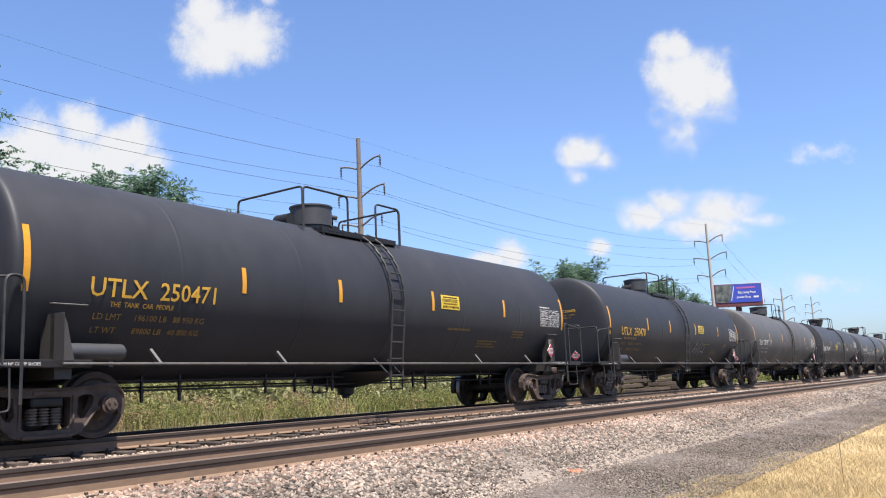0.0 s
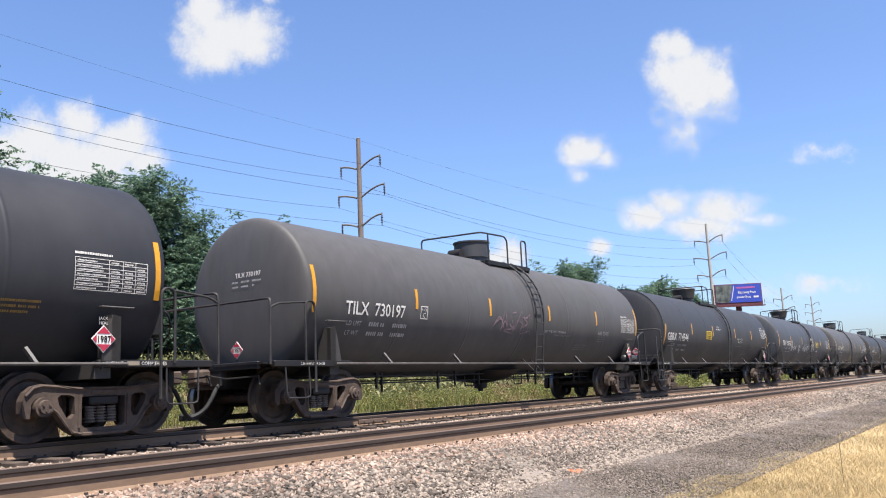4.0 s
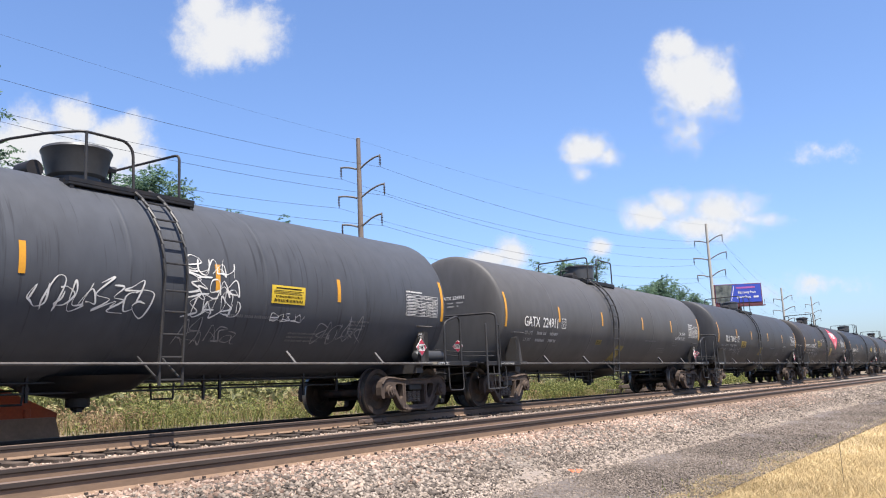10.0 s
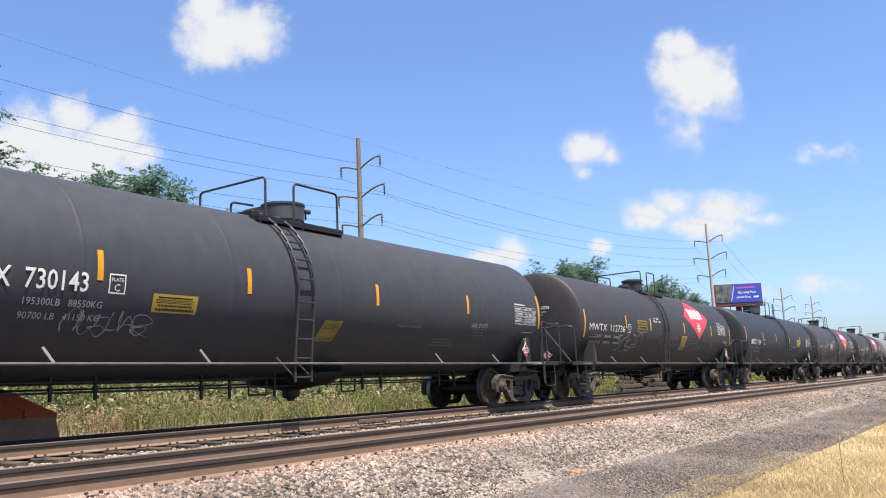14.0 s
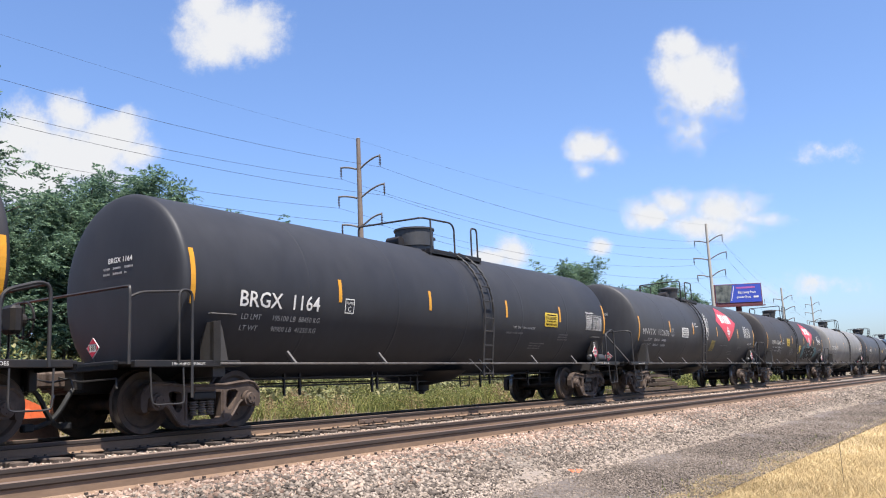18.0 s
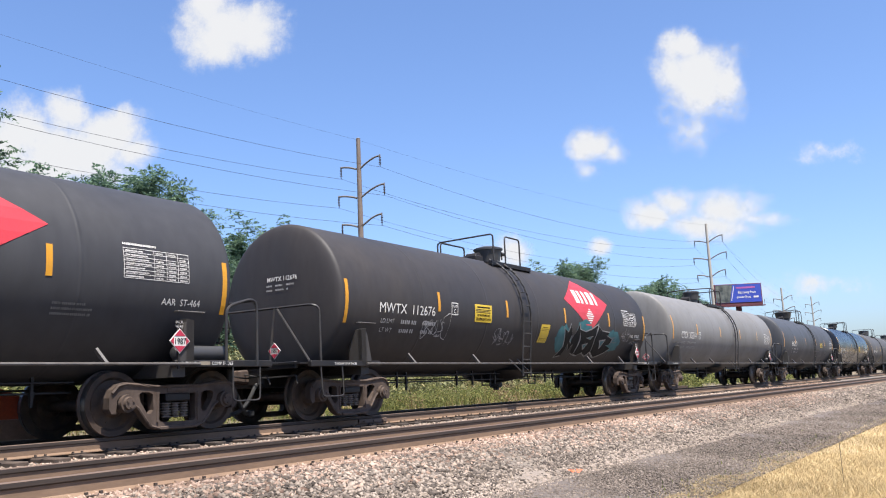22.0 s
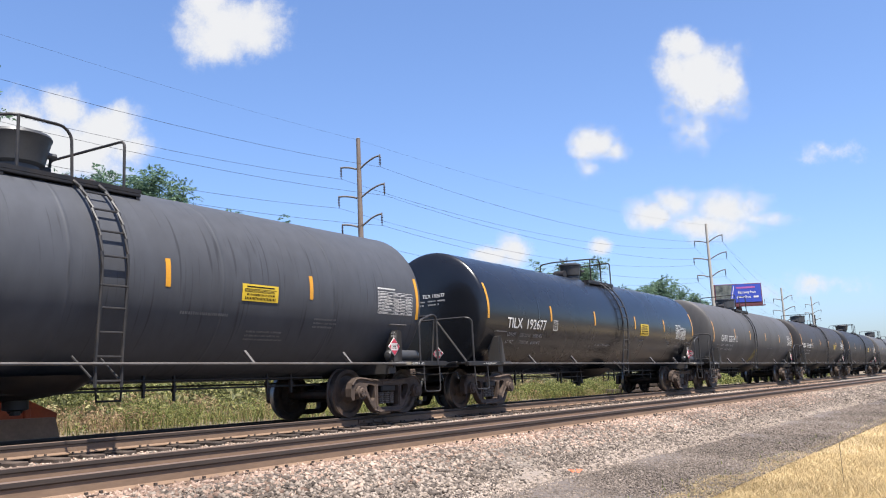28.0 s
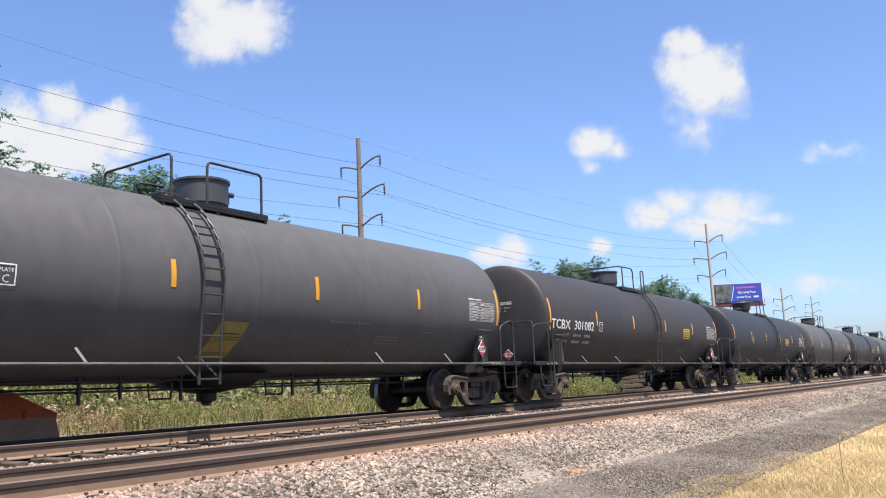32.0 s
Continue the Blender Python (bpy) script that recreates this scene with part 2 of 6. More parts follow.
WIRE = mat("aluminium_wire", (0.0578, 0.0578, 0.0636), 0.5, metal=0.5)
ORANGE = mat("faded_orange_paint", (0.5376, 0.1127, 0.039), 0.6, spots=0.6, scale=2.5, tint=(0.3642, 0.1041, 0.052), bump=0.003)
CONCRETE = mat("rust_stained_concrete", (0.3885, 0.2498, 0.1757), 0.9, spots=0.6, scale=2, dark=0.7, bump=0.005)
BLUE_SCREEN = mat("blue_billboard_face", (0.0202, 0.0433, 0.289), 0.5, spots=0.1, scale=1)
SCREEN_WHITE = mat("white_billboard_print", (0.4335, 0.4335, 0.4508), 0.5)
SCREEN_PINK = mat("pink_billboard_print", (0.2601, 0.0694, 0.2312), 0.5)
SCREEN_DARK = mat("dark_billboard_picture", (0.0231, 0.0289, 0.026), 0.5, spots=0.6, scale=1.5, tint=(0.1734, 0.1907, 0.1734))
MAROON = mat("maroon_billboard_steel", (0.0925, 0.0231, 0.0289), 0.6, spots=0.4, scale=1)


# ---- mesh tools ----
class Shape:
    """Collects primitives into one mesh."""

    def __init__(self):
        self.bm = bmesh.new()

    def box(self, x0, y0, z0, x1, y1, z1, bevel=0.0):
        made = bmesh.ops.create_cube(self.bm, size=1)["verts"]
        for v in made:
            v.co = Vector(((x0 + x1) / 2 + v.co.x * (x1 - x0), (y0 + y1) / 2 + v.co.y * (y1 - y0), (z0 + z1) / 2 + v.co.z * (z1 - z0)))
        if bevel:
            edges = {e for v in made for e in v.link_edges}
            bmesh.ops.bevel(self.bm, geom=list(edges), offset=bevel, segments=1, affect="EDGES")
        return self

    def rod(self, a, b, r, n=8, r2=None):
        a, b = Vector(a), Vector(b)
        m = Matrix.Translation((a + b) / 2) @ (b - a).to_track_quat("Z", "Y").to_matrix().to_4x4()
        bmesh.ops.create_cone(self.bm, cap_ends=True, segments=n, radius1=r, radius2=r if r2 is None else r2, depth=(b - a).length, matrix=m)
        return self

    def pipe(self, pts, r, n=6, closed=False):
        """A round bar bent along the points."""
        pts = [Vector(p) for p in pts]
        rings, count = [], len(pts)
        for i, p in enumerate(pts):
            a = pts[i - 1] if i or closed else p
            b = pts[(i + 1) % count] if i < count - 1 or closed else p
            d = (b - a).normalized()
            q = d.to_track_quat("Z", "Y")
            rings.append([self.bm.verts.new(p + q @ Vector((r * math.cos(k * math.tau / n), r * math.sin(k * math.tau / n), 0))) for k in range(n)])
        for i in range(count if closed else count - 1):
            u, w = rings[i], rings[(i + 1) % count]
            # line the rings up, as their frames may turn
            off = min(range(n), key=lambda k: (w[k].co - u[0].co).length)
            for k in range(n):
                try:
                    self.bm.faces.new((u[k], u[(k + 1) % n], w[(k + 1 + off) % n], w[(k + off) % n]))
                except ValueError:
                    pass
        if not closed:
            for ring in (rings[0], rings[-1]):
                self.bm.faces.new(ring)
        return self

    def bar(self, pts, r, n=8, bend=0.1):
        """A round bar whose corners are bent in arcs."""
        pts = [Vector(p) for p in pts]
        out = [pts[0]]
        for a, p, b in zip(pts, pts[1:], pts[2:]):
            u, w = a - p, b - p
            if u.length < 1e-6 or w.length < 1e-6 or u.angle(w) > 3.0:
                out.append(p)
                continue
            p0, p1 = p + u.normalized() * min(bend, u.length * 0.48), p + w.normalized() * min(bend, w.length * 0.48)
            for f in (0.0, 0.25, 0.5, 0.75, 1.0):
                out.append(p0.lerp(p, f).lerp(p.lerp(p1, f), f))
        return self.pipe(out + [pts[-1]], r, n)

    def lathe(self, prof, n=32, axis="x", at=(0, 0, 0), cap=True):
        """Turns the profile of (along, radius) round an axis."""
        rings = []
        for a, r in prof:
            ring = []
            for k in range(n):
                c, s = math.cos(k * math.tau / n) * r, math.sin(k * math.tau / n) * r
                co = {"x": (a, c, s), "y": (c, a, s), "z": (c, s, a)}[axis]
                ring.append(self.bm.verts.new(Vector(at) + Vector(co)))
            rings.append(ring)
        for u, w in zip(rings, rings[1:]):
            for k in range(n):
                self.bm.faces.new((u[k], u[(k + 1) % n], w[(k + 1) % n], w[k]))
        if cap:
            self.bm.faces.new(rings[0])
            self.bm.faces.new(rings[-1])
        return self

    def plate(self, pts, y0, y1):
        """A flat plate cut to the outline of (x, z) points, between y0 and y1."""
        f = [self.bm.verts.new((x, y0, z)) for x, z in pts]
        b = [self.bm.verts.new((x, y1, z)) for x, z in pts]
        self.bm.faces.new(f)
        self.bm.faces.new(list(reversed(b)))
        for i in range(len(pts)):
            j = (i + 1) % len(pts)
            self.bm.faces.new((f[j], f[i], b[i], b[j]))
        return self

    def data(self, name, material, smooth=False):
        bmesh.ops.recalc_face_normals(self.bm, faces=self.bm.faces)
        me = bpy.data.meshes.new(name)
        self.bm.to_mesh(me)
        self.bm.free()
        if material:
            me.materials.append(material)
        if smooth:
            me.polygons.foreach_set("use_smooth", [True] * len(me.polygons))
            me.set_sharp_from_angle(angle=radians(35))
        return me


FINE_PRINT = ("small_print", "print", "stencil", "test_panel")


def part(name, shape, material, parent, label="", at=(0, 0, 0), smooth=False):
    """One mesh object under a thing or a part."""
    me = shape if isinstance(shape, bpy.types.Mesh) else shape.data(name, material, smooth)
    ob = new(name, me)
    ob.parent = parent
    ob.location = at
    return tagged(ob, label, kind="stuff" if name in FINE_PRINT else "")


def thing(name, label, category, at=(0, 0, 0), group="", kind=""):
    ob = new(name)
    ob.location = at
    ob.empty_display_size = 0.2
    return tagged(ob, label, category, group, kind)


def sheet(name, verts, faces, material):
    me = bpy.data.meshes.new(name)
    me.from_pydata(verts, [], faces)
    me.materials.append(material)
    return me


def quick_mesh(name, verts, loops, per_face, material, smooth=False):
    """A large mesh of faces that have per_face corners each, out of arrays."""
    me = bpy.data.meshes.new(name)
    n = len(loops) // per_face
    me.vertices.add(len(verts))
    me.vertices.foreach_set("co", np.asarray(verts, dtype=np.float32).ravel())
    me.loops.add(len(loops))
    me.loops.foreach_set("vertex_index", np.asarray(loops, dtype=np.int32))
    me.polygons.add(n)
    me.polygons.foreach_set("loop_start", np.arange(0, n * per_face, per_face, dtype=np.int32))
    me.update(calc_edges=True)
    me.validate()
    me.materials.append(material)
    return me


LETTERS = {}


def letters(body, size, bold=0.0, squeeze=1.0):
    """The outline of a text as a flat mesh: x to the right, y up, centred on x."""
    key = (body, size, bold, squeeze)
    if key not in LETTERS:
        cu = bpy.data.curves.new("text", "FONT")
        cu.body, cu.size, cu.align_x, cu.offset, cu.resolution_u = body, size, "CENTER", bold, 2
        ob = new("text", cu)
        ob.scale = (squeeze, 1, 1)
        bpy.context.view_layer.update()
        me = bpy.data.meshes.new_from_object(ob.evaluated_get(bpy.context.evaluated_depsgraph_get()))
        vs = [(v.co.x * squeeze, v.co.y) for v in me.vertices]
        fs = [tuple(p.vertices) for p in me.polygons]
        bpy.data.objects.remove(ob)
        LETTERS[key] = (vs, fs)
    return LETTERS[key]
# ---- the ground and the tracks ----
YC = 11.392           # centre line of the train's track; its rail tops lie at z = 0
NEAR_Y, NEAR_Z = 7.12, -0.086
NEAR_TURN = radians(-1.0)


def near_y(x):
    return NEAR_Y + math.tan(NEAR_TURN) * (x - 6)


def grass_edge(x):
    """How far the dry grass creeps over the gravel here."""
    return 0.34 * noise.noise(Vector((x * 0.55, 3.7, 0))) + 0.16 * noise.noise(Vector((x * 1.7, 9.1, 0)))


def ground_sheet():
    ys = [-600, -120, -30, -6, -2, 0, 1.2, 2.2, 2.9, 3.6, 4.5, 4.9, 5.3, 5.75, 6.4, 7.2, 8.4, 9.4, 10.5, 12.0, 13.2, 13.8, 14.5, 16, 19, 24, 30, 40, 70, 160, 700, 3000]
    zs = [-2, -1.4, -1.15, -1.05, -1.0, -0.97, -0.88, -0.8, -0.74, -0.68, -0.62, -0.52, -0.4, -0.3, -0.272, -0.268, -0.27, -0.26, -0.25, -0.25, -0.26, -0.27, -0.25, -0.22,
          -0.14, 0.0, 0.1, 0.2, 0.2, 0.2, 0.2, 0.2]
    xs = [-900, -300, -100, -40, -15, -5] + [i * 0.75 for i in range(0, 81)] + [64, 70, 80, 95, 120, 160, 220, 320, 500, 900, 2500]
    verts, faces, slots = [], [], []
    for x in xs:
        for y, z in zip(ys, zs):
            k = noise.noise(Vector((x * 0.6, y * 0.8, 0)))
            shift = math.tan(NEAR_TURN) * (min(max(x, 0), 40) - 6) if 2 < y < 6 else 0
            rise = 0.035 * k if -8 < y < 9 or y > 13 else 0.0
            verts.append((x, y + shift + (0.12 * k if 2 < y < 4.4 else 0) + (grass_edge(x) if 2 < y < 3.2 else 0), z + rise))
    n = len(ys)
    for i in range(len(xs) - 1):
        for j in range(n - 1):
            faces.append((i * n + j, i * n + n + j, i * n + n + j + 1, i * n + j + 1))
            y = ys[j]
            # below y = -6: unseen ground behind the camera, dark earth added to cut bounce light
            slots.append(3 if y < -6 else 0 if y < 2.9 else 1 if y < 4.5 else 4 if y < 4.9 else 2 if y < 13.8 else 4 if y < 16 else 3)
    me = bpy.data.meshes.new("ground")
    me.from_pydata(verts, [], faces)
    for m in (EARTH, GRAVEL, BALLAST_BED, GREEN_EARTH, PALE_FINES):
        me.materials.append(m)
    me.polygons.foreach_set("material_index", slots)
    ob = new("ground", me)
    return tagged(ob, "dry grass, grey gravel and ballast bank beside weedy earth", "ground", kind="structure")


ground_sheet()

RAIL_PROFILE = [(-0.07, -0.178), (0.07, -0.178), (0.07, -0.168), (0.014, -0.145), (0.013, -0.058), (0.03, -0.044), (0.032, -0.008), (0.026, 0.0),
                (-0.026, 0.0), (-0.032, -0.008), (-0.03, -0.044), (-0.013, -0.058), (-0.014, -0.145), (-0.07, -0.168)]


def rail_data(x0, x1):
    verts, faces, n = [], [], len(RAIL_PROFILE)
    xs = [x0, -20, 0, 15, 30, 60, 120, x1]
    for x in xs:
        verts += [(x, y, z) for y, z in RAIL_PROFILE]
    for i in range(len(xs) - 1):
        for j in range(n):
            k = (j + 1) % n
            faces.append((i * n + j, i * n + k, i * n + n + k, i * n + n + j))
    me = bpy.data.meshes.new("rail")
    me.from_pydata(verts, [], faces)
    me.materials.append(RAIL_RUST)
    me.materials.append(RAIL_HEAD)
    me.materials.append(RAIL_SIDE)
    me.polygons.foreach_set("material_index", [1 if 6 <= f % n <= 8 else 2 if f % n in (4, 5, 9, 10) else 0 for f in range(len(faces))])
    return me


TIE_DATA = Shape().box(-0.115, -1.3, -0.18, 0.115, 1.3, 0.0, 0.012).data("tie", TIE)
PLATE_DATA = Shape().box(-0.1, -0.15, 0, 0.1, 0.15, 0.012).box(-0.08, -0.095, 0.012, -0.055, -0.072, 0.035).box(0.055, -0.095, 0.012, 0.08, -0.072, 0.035).data("tie_plate", RAIL_SIDE)
JOINT_DATA = Shape().box(-0.45, -0.05, -0.14, 0.45, -0.02, -0.06, 0.008).rod((-0.3, -0.075, -0.1), (-0.3, -0.05, -0.1), 0.02).rod((0, -0.075, -0.1), (0, -0.05, -0.1), 0.02).rod(
    (0.3, -0.075, -0.1), (0.3, -0.05, -0.1), 0.02).data("joint_bar", RAIL_HEAD)


def track(label, y, z, turn):
    """Two rails on ties; the ties lie proud of the ballast."""
    t = thing("railway_track", label, "railway track", (6, y, z), kind="structure")
    t.rotation_euler = (0, 0, turn)
    rail = rail_data(-120, 900)
    for side in (-0.7525, 0.7525):
        part("rail", rail, None, t, at=(0, side, 0))
    if not turn:
        part("joint_bar", JOINT_DATA, None, t, at=(7.5, -0.7525, 0))
    rng = random.Random(4)
    x = -8.0
    while x < 62:
        tie = part("tie", TIE_DATA, None, t, at=(x, rng.uniform(-0.06, 0.06), -0.181 + rng.uniform(-0.008, 0.002)))
        tie.rotation_euler = (0, 0, rng.uniform(-0.02, 0.02))
        if x < 25:
            part("tie_plate", PLATE_DATA, None, t, at=(x, -0.7525, -0.18))
        x += 0.53
    return t


track("rust-brown steel rails on weathered wooden ties under the train", YC, 0.0, 0.0)
track("empty rust-brown rails on half-buried wooden ties in ballast", NEAR_Y, NEAR_Z, NEAR_TURN)


def scatter(name, rects, material, label, flat=0.7, seed=3):
    """Loose stones as one mesh of angular lumps. rects: x0, x1, y0, y1, number, smallest, largest, height(x, y)."""
    rng = np.random.default_rng(seed)
    base = np.array([(1, 0, 0), (-1, 0, 0), (0, 1, 0), (0, -1, 0), (0, 0, 1), (0, 0, -1)], dtype=np.float32)
    tris = np.array([(0, 2, 4), (2, 1, 4), (1, 3, 4), (3, 0, 4), (2, 0, 5), (1, 2, 5), (3, 1, 5), (0, 3, 5)], dtype=np.int32)
    vs, ls, off = [], [], 0
    for x0, x1, y0, y1, count, small, big, height in rects:
        x, y = rng.uniform(x0, x1, count), rng.uniform(y0, y1, count)
        y = y + np.tan(NEAR_TURN) * (x - 6) * (y0 < 6)
        z = height(x, y)
        s = rng.uniform(small, big, count)
        v = base[None] * (s[:, None, None] * rng.uniform(0.55, 1.25, (count, 1, 3)))
        v = v + rng.normal(0, 0.24, (count, 6, 3)) * s[:, None, None]
        v[:, :, 2] *= flat
        a, b = rng.uniform(0, math.tau, count), rng.uniform(-0.6, 0.6, count)
        ca, sa, cb, sb = np.cos(a), np.sin(a), np.cos(b), np.sin(b)
        X, Y, Z = v[..., 0], v[..., 1], v[..., 2]
        Y, Z = Y * cb[:, None] - Z * sb[:, None], Y * sb[:, None] + Z * cb[:, None]
        X, Y = X * ca[:, None] - Y * sa[:, None], X * sa[:, None] + Y * ca[:, None]
        v = np.stack([X + x[:, None], Y + y[:, None], Z + (z + s * 0.2)[:, None]], -1)
        vs.append(v.reshape(-1, 3))
        ls.append((tris[None] + (np.arange(count) * 6)[:, None, None] + off).reshape(-1))
        off += count * 6
    me = quick_mesh(name, np.concatenate(vs), np.concatenate(ls), 3, material)
    return tagged(new(name, me), label, "stones", kind="stuff")


def bank(x, y):
    yy = y - np.tan(NEAR_TURN) * (np.clip(x, 0, 40) - 6)
    return np.interp(yy, [2.9, 3.6, 4.5, 4.9, 5.3, 5.75, 6.4, 8.4, 9.4, 10.5, 13.2], [-0.74, -0.68, -0.62, -0.52, -0.4, -0.3, -0.272, -0.27, -0.26, -0.25, -0.26])


scatter("ballast", [(3.5, 9, 4.8, 5.9, 10000, 0.016, 0.042, bank), (9, 16, 4.8, 5.9, 15000, 0.014, 0.036, bank), (16, 30, 4.75, 5.95, 18000, 0.016, 0.038, bank),
                    (30, 60, 4.7, 6.2, 10000, 0.03, 0.06, bank), (-14, 3.5, 4.75, 6.2, 7000, 0.03, 0.055, bank), (4, 40, 4.45, 4.85, 4200, 0.014, 0.04, bank), (4, 30, 3.7, 4.6, 420, 0.012, 0.03, bank)], STONE, "loose grey crushed-stone ballast on the track shoulder")
scatter("ballast", [(-14, 3.5, 5.6, 6.6, 2500, 0.025, 0.05, bank), (-14, 3, 8.6, 10.7, 4000, 0.025, 0.05, bank), (3.5, 12, 5.6, 6.6, 6200, 0.02, 0.045, bank), (12, 40, 5.6, 6.6, 11000, 0.02, 0.045, bank), (3.5, 30, 5.1, 5.6, 2200, 0.02, 0.045, bank), (3, 20, 8.6, 10.7, 11000, 0.016, 0.036, bank), (20, 60, 8.6, 10.7, 7000, 0.02, 0.045, bank), (3, 40, 12.2, 13.3, 5000, 0.025, 0.05, bank),
                    (3, 30, 6.6, 8.4, 3000, 0.02, 0.045, bank)],
        BROWN_STONE, "rust-dusted ballast stones between the rails", seed=5)
scatter("pale_chips", [(4, 12, 4.4, 4.9, 7000, 0.009, 0.026, bank), (12, 30, 4.4, 4.9, 9000, 0.012, 0.03, bank), (4, 30, 4.25, 4.5, 1500, 0.008, 0.02, bank), (4, 30, 4.8, 5.1, 900, 0.01, 0.025, bank),
                       (30, 60, 4.3, 5.0, 3000, 0.015, 0.03, bank), (8, 60, 13.3, 16.5, 7000, 0.015, 0.04, lambda x, y: np.interp(y, [13.2, 13.8, 14.5, 16, 19], [-0.24, -0.27, -0.25, -0.22, -0.14]))], PALE_CHIP,
        "pale limestone chips along the toe of the ballast", seed=6)
scatter("ballast", [(3, 16, 8.9, 10.4, 7000, 0.02, 0.042, bank), (16, 40, 8.9, 10.4, 6000, 0.022, 0.05, bank), (3, 24, 5.75, 6.25, 1500, 0.018, 0.04, bank)], PALE_CHIP, "pale crushed stone lying between the two tracks", seed=15)
scatter("gravel", [(-14, 4, 2.7, 4.5, 7000, 0.015, 0.03, bank), (4, 14, 2.7, 4.5, 34000, 0.008, 0.021, bank), (14, 30, 2.7, 4.5, 26000, 0.011, 0.026, bank), (30, 60, 2.6, 4.5, 6000, 0.015, 0.03, bank)], CHIP,
        "dark grey fine gravel on the service strip", seed=7)
scatter("orange_rubble", [(9.55, 9.8, 4.5, 4.66, 14, 0.02, 0.045, bank)], ORANGE, "small heap of broken orange plastic on the gravel", seed=8)


def blades(name, spots, material, label, category, lean=0.35, wide=0.006, seed=1):
    """Grass as thin bent blades. spots: arrays of x, y, z, height."""
    rng = np.random.default_rng(seed)
    x, y, z, hgt = spots
    n = len(x)
    a = rng.uniform(0, math.tau, n)
    w = wide * rng.uniform(0.6, 1.5, n)
    dx, dy = np.cos(a) * w, np.sin(a) * w
    lx, ly = rng.normal(0, lean, n) * hgt, rng.normal(0, lean, n) * hgt
    v = np.empty((n, 5, 3))
    v[:, 0] = np.stack([x - dx, y - dy, z - 0.02], -1)
    v[:, 1] = np.stack([x + dx, y + dy, z - 0.02], -1)
    v[:, 2] = np.stack([x + dx * 0.8 + lx * 0.4, y + dy * 0.8 + ly * 0.4, z + hgt * 0.62], -1)
    v[:, 3] = np.stack([x - dx * 0.8 + lx * 0.4, y - dy * 0.8 + ly * 0.4, z + hgt * 0.62], -1)
    v[:, 4] = np.stack([x + lx, y + ly, z + hgt], -1)
    i = np.arange(n)[:, None] * 5
    loops = np.concatenate([i + 0, i + 1, i + 2, i + 0, i + 2, i + 3, i + 3, i + 2, i + 4], 1).reshape(-1)
    me = quick_mesh(name, v.reshape(-1, 3), loops, 3, material)
    return tagged(new(name, me), label, category, kind="stuff")


def lawn_height(x, y):
    return np.interp(y, [-30, -8, -2, 0, 1.2, 2.2, 2.9, 3.5], [-1.15, -1.05, -1.0, -0.97, -0.88, -0.8, -0.74, -0.68])


rng = np.random.default_rng(11)
gx = np.concatenate([rng.uniform(-14, 4, 16000), rng.uniform(3.5, 14, 110000), rng.uniform(14, 34, 60000), rng.uniform(34, 80, 16000)])
gy = 2.95 - np.abs(rng.normal(0, 1.0, len(gx))) ** 1.3 * 1.6 - np.tan(radians(1.0)) * (np.clip(gx, 0, 40) - 8) + np.array([grass_edge(v) for v in gx]) + 0.1 * np.abs(rng.normal(0, 1, len(gx))) * (rng.random(len(gx)) < 0.3)
keep = (gy > -6) & ((gx - gy * 0.9 > 3.0) | (rng.random(len(gx)) < 0.25)) & (np.hypot(gx, gy) > 1.0)
gx, gy = gx[keep], gy[keep]
tall = rng.uniform(0.03, 0.1, len(gx)) * np.clip((3.1 - gy) / 0.9, 0.3, 1.3)
blades("dry_grass", (gx, gy, lawn_height(gx, gy), tall), DRY_GRASS, "dry straw-yellow grass beside the gravel", "grass", lean=0.7, wide=0.0027, seed=12)
gx = rng.uniform(5, 25, 500)
gy = 2.9 + rng.normal(0, 0.25, 500) - np.tan(radians(1.0)) * (gx - 8)
blades("green_grass", (gx, gy, lawn_height(gx, gy), rng.uniform(0.02, 0.07, 500)), WEED, "sparse green tufts at the edge of the gravel", "grass", seed=13)
stalk = part("stalk", Shape().pipe([(0, 0, -0.05), (0.01, 0, 0.25), (0.0, 0.0, 0.55)], 0.0028, 4), BARK, None, at=(10.63, 1.68, -0.85))
stalk.name = "dead_stalk"
tagged(stalk, "thin dead weed stalk standing in dry grass", "weed")


def leaf_cloud(centres, radii, per, size, rng, flat=0.8, droop=0.3):
    """Leaves as small rhombs in clumps: arrays for quick_mesh."""
    vs, off, ls = [], 0, []
    for (cx, cy, cz), r in zip(centres, radii):
        n = max(4, int(per * r * r))
        d = rng.normal(0, 1, (n, 3))
        d /= np.linalg.norm(d, axis=1)[:, None]
        p = d * (r * rng.uniform(0.45, 1.0, n) ** 0.5)[:, None]
        p[:, 2] *= flat
        p += (cx, cy, cz)
        a = rng.normal(0, 1, (n, 3))
        a[:, 2] -= droop
        a /= np.linalg.norm(a, axis=1)[:, None]
        b = np.cross(a, rng.normal(0, 1, (n, 3)))
        b /= np.linalg.norm(b, axis=1)[:, None] + 1e-9
        s = size * rng.uniform(0.6, 1.4, n)
        a, b = a * s[:, None], b * (s * 0.42)[:, None]
        v = np.stack([p - a, p + b, p + a, p - b], 1)
        vs.append(v.reshape(-1, 3))
        ls.append((np.arange(n * 4) + off))
        off += n * 4
    return np.concatenate(vs), np.concatenate(ls)


